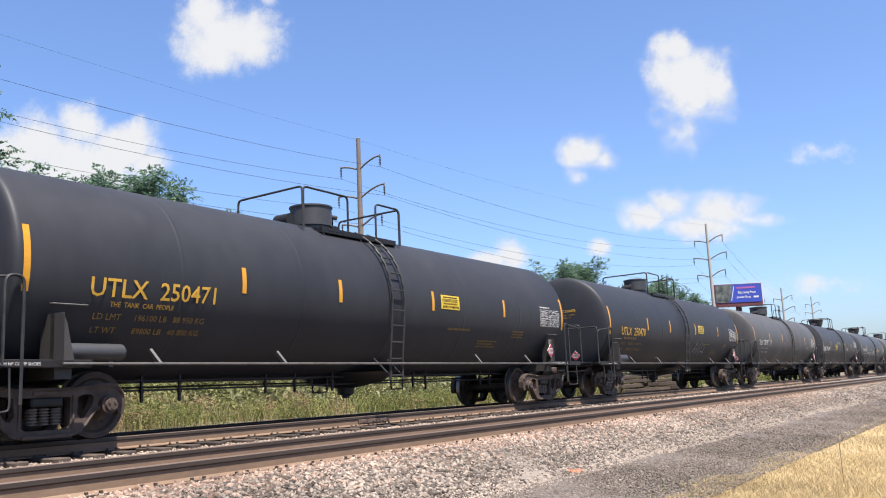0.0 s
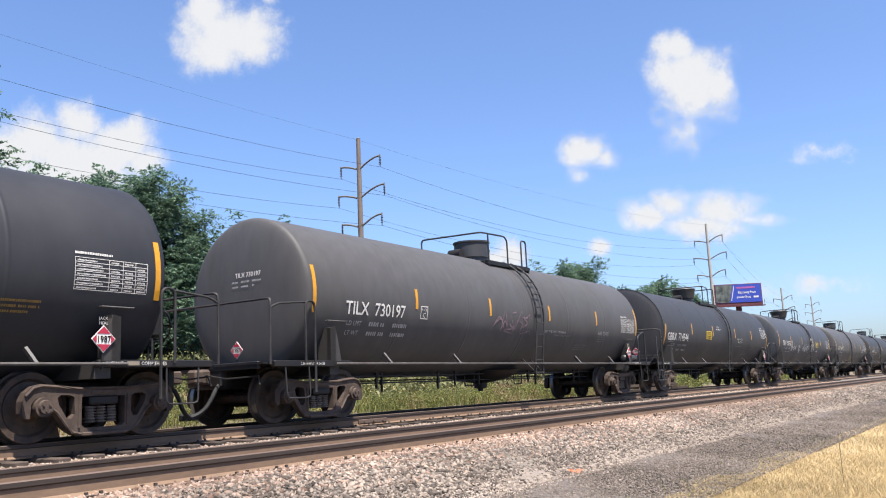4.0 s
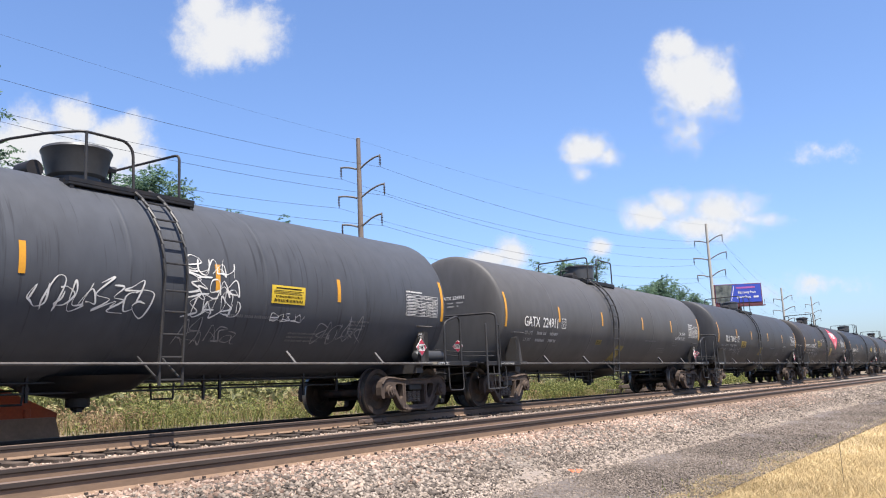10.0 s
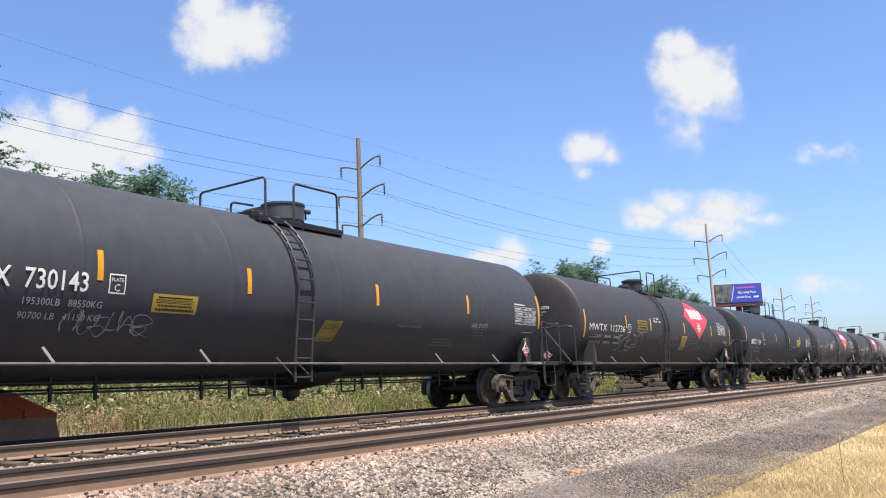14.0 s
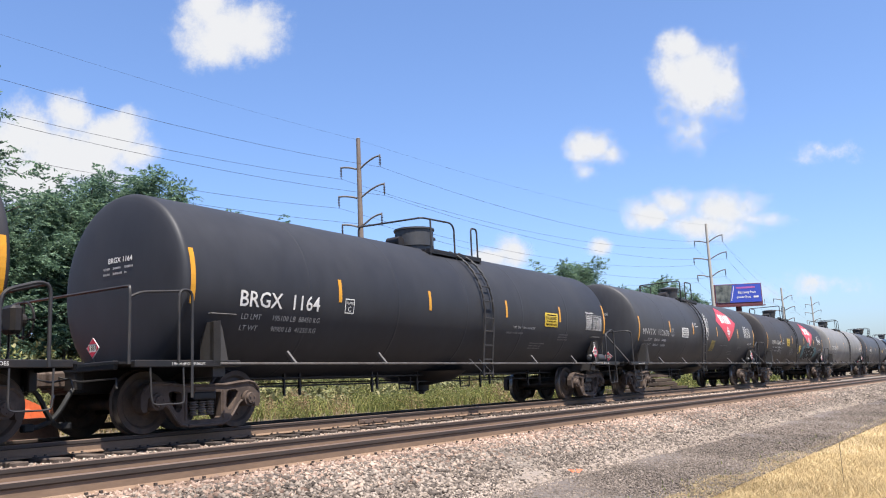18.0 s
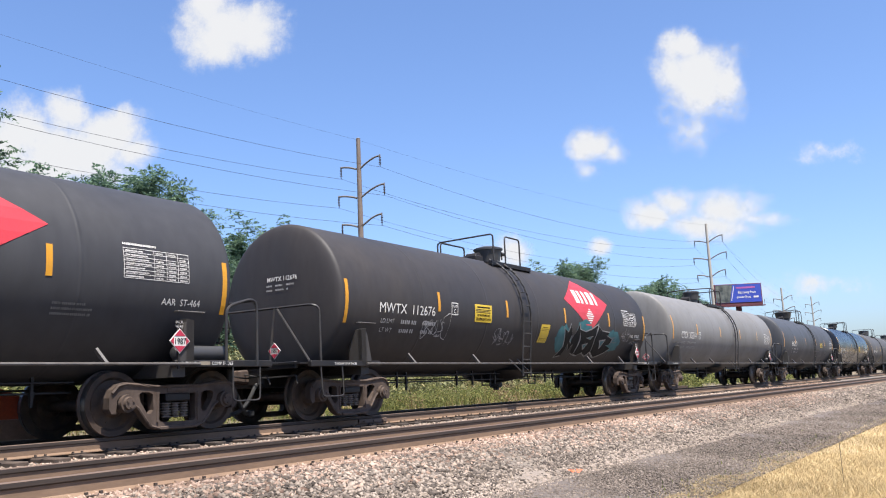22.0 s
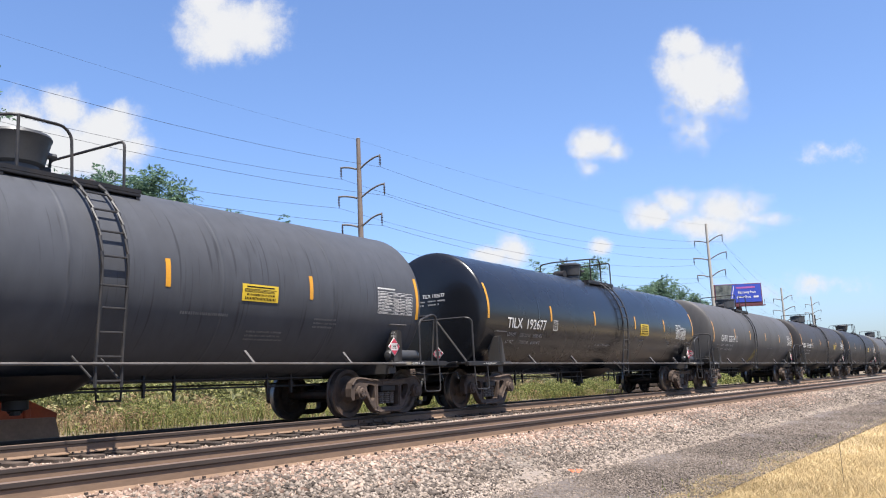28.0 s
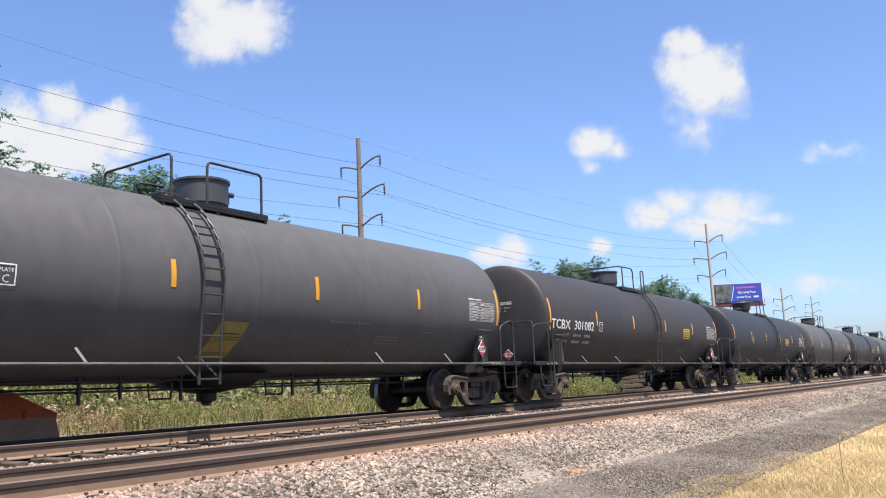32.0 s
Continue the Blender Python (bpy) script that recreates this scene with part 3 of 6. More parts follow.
def fronds(centres, radii, per, size, rng):
    """Feathery leaf sprays: each a drooping stem with narrow leaflets on both sides. Arrays for quick_mesh."""
    vs, ls, off = [], [], 0
    steps = np.linspace(0.2, 1.0, 7)
    for (cx, cy, cz), r in zip(centres, radii):
        n = max(3, int(per * r * r))
        d = rng.normal(0, 1, (n, 3))
        d[:, 2] = np.abs(d[:, 2]) * 0.9 - 0.15
        d /= np.linalg.norm(d, axis=1)[:, None]
        root = np.array((cx, cy, cz)) + rng.normal(0, 0.3, (n, 3)) * r
        long = r * rng.uniform(0.55, 1.0, n)
        side = np.cross(d, (0, 0, 1.0)) + rng.normal(0, 0.15, (n, 3))
        side /= np.linalg.norm(side, axis=1)[:, None] + 1e-9
        for f in steps:
            stem = root + d * (long * f)[:, None]
            stem[:, 2] -= 0.45 * long * f * f
            for k in (-1, 1):
                a = side * k * 0.8 + d * 0.45 + rng.normal(0, 0.22, (n, 3))
                a[:, 2] -= 0.35
                a /= np.linalg.norm(a, axis=1)[:, None]
                w = np.cross(a, d) + rng.normal(0, 0.5, (n, 3))
                w = np.cross(a, w)
                w /= np.linalg.norm(w, axis=1)[:, None] + 1e-9
                s = (size * rng.uniform(0.7, 1.3, n) * (1.15 - 0.5 * f))[:, None]
                tip = stem + a * s * 2
                mid = stem + a * s * 0.9
                vs.append(np.stack([stem, mid + w * s * 0.42, tip, mid - w * s * 0.42], 1).reshape(-1, 3))
                ls.append(np.arange(n * 4) + off)
                off += n * 4
    return np.concatenate(vs), np.concatenate(ls)


def tree(name, label, h, spread, seed, at, bare=0.25, leaf=0.085, per=34, limbs=17, peak=0.8):
    """A tapered trunk with limbs, and a crown of leaf sprays along their outer halves."""
    rng = np.random.default_rng(seed)
    t = thing(name, label, "tree", at)
    wood = Shape()
    top = Vector((rng.normal(0, 0.2), rng.normal(0, 0.2), h * 0.9))
    r0 = 0.016 * h
    wood.rod((0, 0, -0.3), (top.x * 0.4, top.y * 0.4, h * 0.4), r0, 9, r0 * 0.7)
    wood.rod((top.x * 0.4, top.y * 0.4, h * 0.39), top, r0 * 0.7, 8, r0 * 0.12)
    centres = [tuple(top + Vector((rng.normal(0, 0.3), rng.normal(0, 0.3), h * dz))) for dz in (0.045, 0.0, -0.04, -0.08)]
    radii = [h * 0.06, h * 0.07, h * 0.08, h * 0.085]
    for i in range(limbs):
        f = bare + (0.97 - bare) * (i + rng.uniform(0, 0.9)) / limbs
        a = i * 2.4 + rng.uniform(-0.6, 0.6)
        reach = spread * (1 - peak * f * f) * rng.uniform(0.55, 1.1)
        s = Vector((top.x * f, top.y * f, h * 0.88 * f))
        e = s + Vector((math.cos(a) * reach, math.sin(a) * reach, reach * rng.uniform(0.25, 0.75)))
        e.z = min(e.z, h * 0.97)
        wood.rod(s, e, r0 * 0.4 * (1.1 - f), 6, r0 * 0.08)
        for q in (0.35, 0.6, 0.82, 1.0):
            c = s.lerp(e, q) + Vector(rng.normal(0, 0.16, 3))
            centres.append(tuple(c))
            radii.append(h * rng.uniform(0.045, 0.085))
    part("trunk", wood, BARK, t)
    vs, ls = fronds(centres, radii, per, leaf, rng)
    part("crown", quick_mesh("crown", vs, ls, 4, LEAF), None, t)
    return t


def put(t, x, y, z, turn, scale):
    c = copy_thing(t, pose(x, y, z, 0, 0, turn))
    c.scale = (scale,) * 3
    return c
# ---- trees and weeds beyond the tracks ----
T1 = tree("tree", "broad leafy green tree in the wood behind the tracks", 10.9, 2.9, 21, (22.4, 30.0, -0.3), per=46, limbs=24, peak=0.5)
T2 = tree("tree", "slender feathery green tree in the wood behind the tracks", 10.9, 1.5, 22, (18.8, 30.4, -0.9), bare=0.4, limbs=12, peak=0.97)
T3 = tree("tree", "tall leafy green tree at the edge of the wood", 12.0, 3.2, 23, (11.5, 25.5, -0.4), bare=0.35, per=42, limbs=22, peak=0.5)
for src, x, y, turn, k in [(T2, 20.3, 30.6, 80, 0.925), (T1, 17.3, 30.0, 75, 0.81), (T1, 19.5, 30.4, 190, 0.81), (T1, 21.3, 31.4, 330, 0.9), (T1, 23.4, 31.6, 15, 0.97), (T1, 24.6, 30.6, 130, 0.93), (T1, 26.1, 31.2, 10, 0.86), (T2, 16.0, 29.0, 200, 0.72), (T1, 14.6, 28.2, 40, 0.66), (T1, 18.0, 32.6, 300, 0.74),
                          (T1, 20.6, 33.4, 60, 0.78), (T2, 23.4, 31.6, 20, 0.95), (T1, 27.8, 33.6, 250, 0.78), (T2, 34.4, 36.6, 10, 1.03), (T1, 34.8, 37.0, 100, 0.9), (T2, 36.6, 36.4, 120, 1.04), (T2, 37.6, 36.0, 300, 0.96),
                          (T1, 32.0, 35.5, 200, 0.76), (T1, 39.2, 35.4, 70, 0.84), (T2, 30.0, 34.0, 60, 0.82), (T1, 21.6, 31.6, 220, 0.84),
                          (T2, 83.0, 42.6, 30, 1.27), (T1, 92.5, 43.0, 90, 1.36), (T1, 97.8, 42.8, 150, 1.44),
                          (T1, 100.5, 44.0, 350, 1.33), (T1, 115.0, 42.6, 10, 1.26), (T1, 126.6, 43.0, 110, 1.45), (T2, 136.5, 42.4, 220, 1.5), (T1, 146.0, 43.2, 280, 1.36), (T1, 131.0, 44.0, 40, 1.4),
                          (T1, 121.0, 44.0, 180, 1.3), (T1, 60.0, 44.0, 15, 0.85), (T2, 70.0, 43.6, 75, 0.95), (T1, 47.0, 46.0, 155, 0.85), (T1, 160.0, 45.0, 20, 1.1),
                          (T1, 180.0, 46.0, 140, 1.0), (T1, 200.0, 47.0, 240, 1.05), (T2, 225.0, 48.0, 60, 1.1)]:
    put(src, x, y, -0.35, turn, k * 1.05)


def undergrowth(name, label, boxes, material, leaf, per, seed, lift=0.4, gate=None):
    """Low growth as clumps of leaves along strips: x0, x1, y0, y1, number, lowest, highest clump."""
    rng = np.random.default_rng(seed)
    centres, radii = [], []
    for x0, x1, y0, y1, count, r0, r1 in boxes:
        for _ in range(count):
            r = rng.uniform(r0, r1)
            y = rng.uniform(y0, y1)
            base = np.interp(y, [14.5, 16, 19, 24, 30, 40], [-0.25, -0.22, -0.14, 0.0, 0.1, 0.2])
            x = rng.uniform(x0, x1)
            if gate and not gate(noise.noise(Vector((x * 0.45, y * 0.3, 4.0)))):
                continue
            centres.append((x, y, base + r * rng.uniform(lift, 0.85)))
            radii.append(r)
    vs, ls = leaf_cloud(centres, radii, per, leaf, rng, flat=0.9, droop=-0.3)
    return tagged(new(name, quick_mesh(name, vs, ls, 4, material)), label, "undergrowth", kind="stuff")


undergrowth("weeds", "sunlit yellow-green weeds along the far side of the tracks", [(11, 26, 16.9, 19.5, 60, 0.16, 0.42), (26, 45, 17.0, 20.5, 150, 0.2, 0.5), (11, 30, 16.5, 18.0, 90, 0.07, 0.22), (11, 45, 16.9, 17.8, 60, 0.28, 0.5)],
            WEED, 0.03, 2400, 31, 0.55, gate=lambda k: k > -0.1)
undergrowth("weeds", "sunlit green weeds along the far stretch of track", [(45, 110, 17, 22, 260, 0.3, 0.7)], WEED, 0.07, 500, 39, 0.55)
undergrowth("dry_brush", "dead brown brush in gaps between the weeds", [(11, 50, 16.8, 21.5, 320, 0.12, 0.4), (9, 50, 19.5, 23.0, 90, 0.25, 0.6)], BRUSH, 0.028, 1800, 37, gate=lambda k: k < 0.05)
undergrowth("shrubs", "dense green shrubs below the trees", [(9, 50, 20.5, 24.5, 150, 0.35, 0.8), (8, 30, 27, 31, 80, 0.8, 1.5), (25, 60, 26, 31, 130, 0.8, 1.7), (60, 240, 27, 38, 240, 1.0, 2.6), (10, 70, 28, 33, 110, 1.2, 2.2), (6, 34, 31, 36, 130, 1.4, 2.4), (10, 40, 35, 40, 70, 2.0, 3.0)], SHRUB, 0.11, 110, 32, 0.3)
undergrowth("bushes", "sunlit yellow-green bushes before the wood", [(19, 46, 23, 26, 34, 0.4, 0.9), (18, 44, 25.5, 28, 44, 0.8, 1.5), (5, 19, 22.5, 25.5, 80, 0.4, 1.0), (6, 20, 24, 26.5, 40, 0.8, 1.4)], BUSH, 0.06, 420, 38, 0.5)
rng = np.random.default_rng(33)
sx, sy = rng.uniform(11, 55, 16000), rng.uniform(16.7, 21, 16000)
patchy = np.array([noise.noise(Vector((x * 0.55, y * 0.5, 2.0))) for x, y in zip(sx, sy)])
bed = np.interp(sy, [14.5, 16, 19, 24], [-0.25, -0.22, -0.14, 0.0])
tall = rng.uniform(0.12, 0.6, 16000) * np.clip(0.75 + patchy, 0.3, 1.3)
dry = patchy < rng.normal(0.0, 0.2, 16000)
blades("straw", (sx[dry], sy[dry], bed[dry], tall[dry]), STRAW, "pale dead stalks among the weeds", "grass", wide=0.006, lean=0.45, seed=36)
blades("tall_grass", (sx[~dry], sy[~dry], bed[~dry], tall[~dry]), WEED, "tall green grass beyond the tracks", "grass", wide=0.007, lean=0.45, seed=37)

# ---- the power line ----
POLES = [(-10.0, 41.0, 20.5), (47.0, 37.5, 18.8), (104.5, 28.8, 19.1), (171.6, 34.2, 16.6), (239.3, 40.5, 20.0)]
ARM_DROP, ARM_STEP = 2.1, 2.15


def pole_ends(x, y, top):
    """Where the six wires hang, and the top wire."""
    ends = [(x, y, top - 0.1)]
    for k in range(3):
        z = top - ARM_DROP - k * ARM_STEP
        reach = 1.75 if k != 1 else 2.05
        ends.append((x + 0.25, y - reach, z + 0.55 - 0.85))
        ends.append((x - 0.15, y + reach * 0.9, z + 0.15 - 0.85))
    return ends


def power_pole(x, y, top, material, label):
    t = thing("power_pole", label, "power pole", (x, y, 0), group="power line")
    part("pole", Shape().rod((0, 0, -0.6), (0, 0, top), 0.27, 12, 0.15), material, t, smooth=True)
    for k in range(3):
        z = top - ARM_DROP - k * ARM_STEP
        reach = 1.75 if k != 1 else 2.05
        for side, rise in ((-1, 0.55), (1, 0.15)):
            r = reach if side < 0 else reach * 0.9
            dx = 0.25 if side < 0 else -0.15
            pts = [(dx * f, side * r * f, z + (rise + 0.25) * math.sin(f * math.pi / 2) - 0.25) for f in (0, 0.15, 0.3, 0.5, 0.7, 0.85, 1.0)]
            arm = part("crossarm", Shape().pipe(pts, 0.07, 8).rod((dx, side * r, z + rise - 0.12), (dx, side * r, z + rise + 0.08), 0.05), ARM, t, smooth=True)
            ins = Shape()
            prof = []
            for i in range(5):
                prof += [(-0.12 * i, 0.035), (-0.12 * i - 0.05, 0.105), (-0.12 * i - 0.07, 0.035)]
            ins.lathe(prof, 10, "z", (dx, side * r, z + rise - 0.12)).rod((dx, side * r, z + rise - 0.85), (dx, side * r, z + rise - 0.7), 0.03)
            part("insulator", ins, GLASSY, arm, smooth=True)
    part("top_cap", Shape().rod((0, 0, top), (0, 0, top + 0.05), 0.16, 12, 0.1).box(0.12, -0.04, top - 0.35, 0.2, 0.04, top - 0.15), ARM, t)
    return t


for i, (x, y, top) in enumerate(POLES):
    power_pole(x, y, top, POLE if i < 2 else PALE_POLE, "tall brown pole with curved arms" if i < 2 else "tall pale pole with curved arms")
for n in range(7):
    for (a, b) in zip(POLES, POLES[1:]):
        p, q = Vector(pole_ends(*a)[n]), Vector(pole_ends(*b)[n])
        sag = 0.9 if n == 0 else 1.6
        pts = [p.lerp(q, f / 16) - Vector((0, 0, sag * 4 * (f / 16) * (1 - f / 16))) for f in range(17)]
        wire = new("power_wire", Shape().pipe(pts, 0.006 if n == 0 else 0.012, 5).data("power_wire", WIRE))
        tagged(wire, "thin sagging overhead wire" if n else "thin overhead shield wire", "wire", group="power line")


def billboard():
    """A two-sided sign panel on one steel post."""
    t = thing("billboard", "blue electronic billboard on a maroon steel post", "billboard", (123.0, 30.3, 0))
    t.rotation_euler = (0, 0, math.atan2(-5.4, 3.4))
    part("post", Shape().rod((0, 0.4, -0.3), (0, 0.4, 10.4), 0.4, 14), MAROON, t, smooth=True)
    part("frame", Shape().box(-3.35, 0.03, 10.15, 3.35, 0.5, 13.25, 0.03), MAROON, t)
    part("catwalk", Shape().box(-3.3, -0.55, 10.0, 3.5, 0.3, 10.1).rod((3.4, -0.5, 10.1), (3.4, -0.5, 10.9), 0.03).rod((-3.2, -0.5, 10.1), (-3.2, -0.5, 10.9), 0.03), MAROON, t)
    face = part("screen", Shape().box(-3.2, -0.03, 10.6, 3.2, 0.03, 13.15), BLUE_SCREEN, t, "blue screen with white lettering")
    part("picture", Shape().plate([(-3.19, 10.62), (-1.3, 10.62), (-0.75, 13.13), (-3.19, 13.13)], -0.045, -0.03), SCREEN_DARK, face)
    part("divider", Shape().plate([(-1.1, 10.9), (-1.0, 10.9), (-0.5, 12.9), (-0.6, 12.9)], -0.05, -0.03), SCREEN_WHITE, face)
    for body, x, z, s, m in (("Stay away from", 1.2, 11.85, 0.52, SCREEN_WHITE), ("power lines.", 0.75, 11.2, 0.52, SCREEN_WHITE)):
        vs, fs = letters(body, s, 0.01, 0.8)
        part("lettering", sheet("lettering", [(x + a, -0.045, z + b) for a, b in vs], fs, m), None, face)
    part("headline", Shape().box(-0.3, -0.045, 12.55, 2.4, -0.03, 12.8), SCREEN_PINK, face)
    part("mark", Shape().box(2.1, -0.045, 11.2, 2.8, -0.03, 11.45), SCREEN_WHITE, face)


billboard()


def orange_bin():
    """A low orange steel box with a concrete block before it, beyond the rails."""
    t = thing("steel_skip", "faded orange steel skip standing beyond the rails", "skip", (6.0, 14.22, -0.25))
    body = Shape().plate([(-2.6, 0.1), (2.42, 0.1), (2.45, 0.6), (1.6, 0.98), (0.9, 1.22), (-2.8, 1.22)], -0.9, 0.9)
    box = part("body", body, ORANGE, t)
    for x in (-2.0, -1.0, 0.0, 1.0, 1.9):
        part("rib", Shape().box(x - 0.05, -0.97, 0.1, x + 0.05, -0.9, 0.69, 0.01), ORANGE, box)
    part("rim", Shape().box(-2.85, -0.98, 1.14, 0.92, -0.86, 1.25, 0.02), ORANGE, t)
    part("skid", Shape().box(-2.6, -0.8, 0.0, 1.95, -0.6, 0.1).box(-2.6, 0.6, 0.0, 1.95, 0.8, 0.1), STEEL, t)
    c = thing("concrete_block", "long rust-stained concrete block beside the orange skip", "block", (6.1, 13.12, -0.25))
    part("block", Shape().plate([(-2.4, 0), (2.25, 0), (2.1, 0.54), (-2.4, 0.54)], -0.15, 0.15), CONCRETE, c)


orange_bin()


def tie_pile():
    rng = random.Random(9)
    t = thing("tie_pile", "jumbled stack of old wooden railway ties", "wood pile", (46.5, 17.0, -0.2))
    for layer in range(4):
        for k in range(7 - layer):
            a = rng.uniform(-0.12, 0.12)
            x = (k - 3 + layer * 0.5) * 1.25 + rng.uniform(-0.2, 0.2)
            p = part("old_tie", TIE_DATA, None, t, at=(x, rng.uniform(-0.3, 0.3), 0.2 + layer * 0.24))
            p.rotation_euler = (rng.uniform(-0.04, 0.04), rng.uniform(-0.1, 0.1), 1.2 + a * 3)


tie_pile()


# ---- clouds, as a far backdrop of the sky ----
def cloud_material(name, blobs, seed):
    m = bpy.data.materials.new(name)
    m.use_nodes = True
    nt = m.node_tree
    nt.nodes.clear()
    link = nt.links.new
    tc = nt.nodes.new("ShaderNodeTexCoord")
    nz = nt.nodes.new("ShaderNodeTexNoise")
    nz.inputs["Scale"].default_value, nz.inputs["Detail"].default_value, nz.inputs["Roughness"].default_value = 0.011, 10, 0.66
    off = nt.nodes.new("ShaderNodeVectorMath")
    off.inputs[1].default_value = (seed * 31.7, seed * 17.3, 0)
    link(tc.outputs["Object"], off.inputs[0])
    link(off.outputs[0], nz.inputs["Vector"])
    last = None
    for x, z, rx, rz, w in blobs:
        sub = nt.nodes.new("ShaderNodeVectorMath")
        sub.operation = "SUBTRACT"
        sub.inputs[1].default_value = (x, 0, z)
        link(tc.outputs["Object"], sub.inputs[0])
        sc = nt.nodes.new("ShaderNodeVectorMath")
        sc.operation = "MULTIPLY"
        sc.inputs[1].default_value = (1 / rx, 0, 1 / rz)
        link(sub.outputs[0], sc.inputs[0])
        ln = nt.nodes.new("ShaderNodeVectorMath")
        ln.operation = "LENGTH"
        link(sc.outputs[0], ln.inputs[0])
        inv = nt.nodes.new("ShaderNodeMath")
        inv.operation = "MULTIPLY_ADD"
        inv.inputs[1].default_value, inv.inputs[2].default_value = -w, w
        link(ln.outputs["Value"], inv.inputs[0])
        if last is None:
            last = inv.outputs[0]
        else:
            mx = nt.nodes.new("ShaderNodeMath")
            mx.operation = "SMOOTH_MAX"
            mx.inputs[2].default_value = 0.12
            link(last, mx.inputs[0])
            link(inv.outputs[0], mx.inputs[1])
            last = mx.outputs[0]
    ad = nt.nodes.new("ShaderNodeMath")
    ad.operation = "MULTIPLY_ADD"
    ad.inputs[1].default_value, ad.inputs[2].default_value = 1.7, -0.78
    link(nz.outputs["Fac"], ad.inputs[0])
    sm = nt.nodes.new("ShaderNodeMath")
    link(ad.outputs[0], sm.inputs[0])
    link(last, sm.inputs[1])
    mr = nt.nodes.new("ShaderNodeMapRange")
    mr.interpolation_type = "SMOOTHERSTEP"
    mr.inputs["From Min"].default_value, mr.inputs["From Max"].default_value = 0.02, 0.75
    link(sm.outputs[0], mr.inputs["Value"])
    em = nt.nodes.new("ShaderNodeEmission")
    em.inputs["Color"].default_value, em.inputs["Strength"].default_value = (0.96, 0.97, 1.0, 1), 0.325
    tr = nt.nodes.new("ShaderNodeBsdfTransparent")
    ms = nt.nodes.new("ShaderNodeMixShader")
    link(mr.outputs[0], ms.inputs[0])
    link(tr.outputs[0], ms.inputs[1])
    link(em.outputs[0], ms.inputs[2])
    out = nt.nodes.new("ShaderNodeOutputMaterial")
    link(ms.outputs[0], out.inputs["Surface"])
    return m


FAR = 1400.0
VIEW = look(EYE, AIM, -2.6013)


def cloud_place(px, py):
    """Where a direction, given as a share of the lens, meets the far backdrop."""
    k = 2 * math.tan(radians(55.316) / 2) / 1568
    return VIEW @ Vector(((px - 784) * k * FAR, (441 - py) * k * FAR, -FAR))


CLOUD_STEP = FAR * 2 * math.tan(radians(55.316) / 2) / 1568   # metres on the backdrop for one unit of the plan below
CLOUDS = [  # centre, drift over the clip, blobs (x, z, rx, rz, weight), all in plan units
    (402, 46, 6, -22, [(0, -5, 82, 62, 1.0), (-40, 30, 55, 50, 0.9), (45, -10, 55, 50, 0.9), (-10, -45, 45, 30, 0.7), (80, 60, 20, 14, 0.5)]),
    (120, 255, -36, -32, [(-10, -20, 140, 66, 1.0), (0, 50, 50, 46, 0.95), (70, 10, 76, 48, 0.95), (-90, 10, 70, 70, 0.95), (120, -20, 50, 34, 0.8), (-60, -60, 120, 50, 0.8)]),
    (1240, 140, 24, -6, [(0, 5, 72, 80, 1.0), (-22, 66, 44, 36, 0.95), (48, -8, 42, 50, 0.85), (0, -78, 40, 48, 0.45), (-40, 10, 40, 46, 0.8)]),
    (1055, 268, 24, -18, [(0, 12, 48, 36, 0.9), (35, 0, 26, 22, 0.7), (-15, -35, 30, 24, 0.6)]),
    (1240, 378, 14, -2, [(-75, -5, 50, 32, 0.85), (-30, 18, 40, 34, 0.85), (60, 10, 70, 38, 0.8), (20, -20, 110, 28, 0.7), (120, -8, 60, 14, 0.5)]),
    (893, 445, 4, -10, [(20, 0, 36, 30, 0.8), (-20, -12, 50, 22, 0.8)]),
    (1084, 436, 2, -2, [(0, 0, 28, 16, 0.55)]),
    (1520, 258, 22, -2, [(0, 0, 48, 24, 0.45), (-25, 10, 14, 14, 0.4)]),
    (1380, 515, 0, 0, [(0, 0, 60, 24, 0.4), (120, 10, 80, 22, 0.4)]),
]
CLOUD_OBJECTS = []
for i, (px, py, dx, dy, blobs) in enumerate(CLOUDS):
    s = CLOUD_STEP
    plan = [(x * s, z * s, rx * s * 1.25, rz * s * 1.25, w) for x, z, rx, rz, w in blobs]
    hw, hh = 330 * s, 230 * s
    me = sheet("cloud", [(-hw, 0, -hh), (hw, 0, -hh), (hw, 0, hh), (-hw, 0, hh)], [(0, 1, 2, 3)], cloud_material("cloud_vapour", plan, i + 1))
    ob = tagged(new("cloud", me), "soft white summer cloud in a blue sky", "cloud", kind="structure")
    ob.visible_shadow = False
    face = VIEW.to_3x3().to_4x4() @ pose(0, 0, 0, -90)
    a, b = cloud_place(px - dx / 2, py - dy / 2), cloud_place(px + dx / 2, py + dy / 2)
    depth = (VIEW.to_3x3() @ Vector((0, 0, -1))) * (i * 14.0)
    CLOUD_OBJECTS.append((ob, Matrix.Translation(a + depth) @ face, Matrix.Translation(b + depth) @ face))
# ---- the train ----
R, ZC = 1.492, 2.2494
TANK_STOCK, STOCK = {}, {}


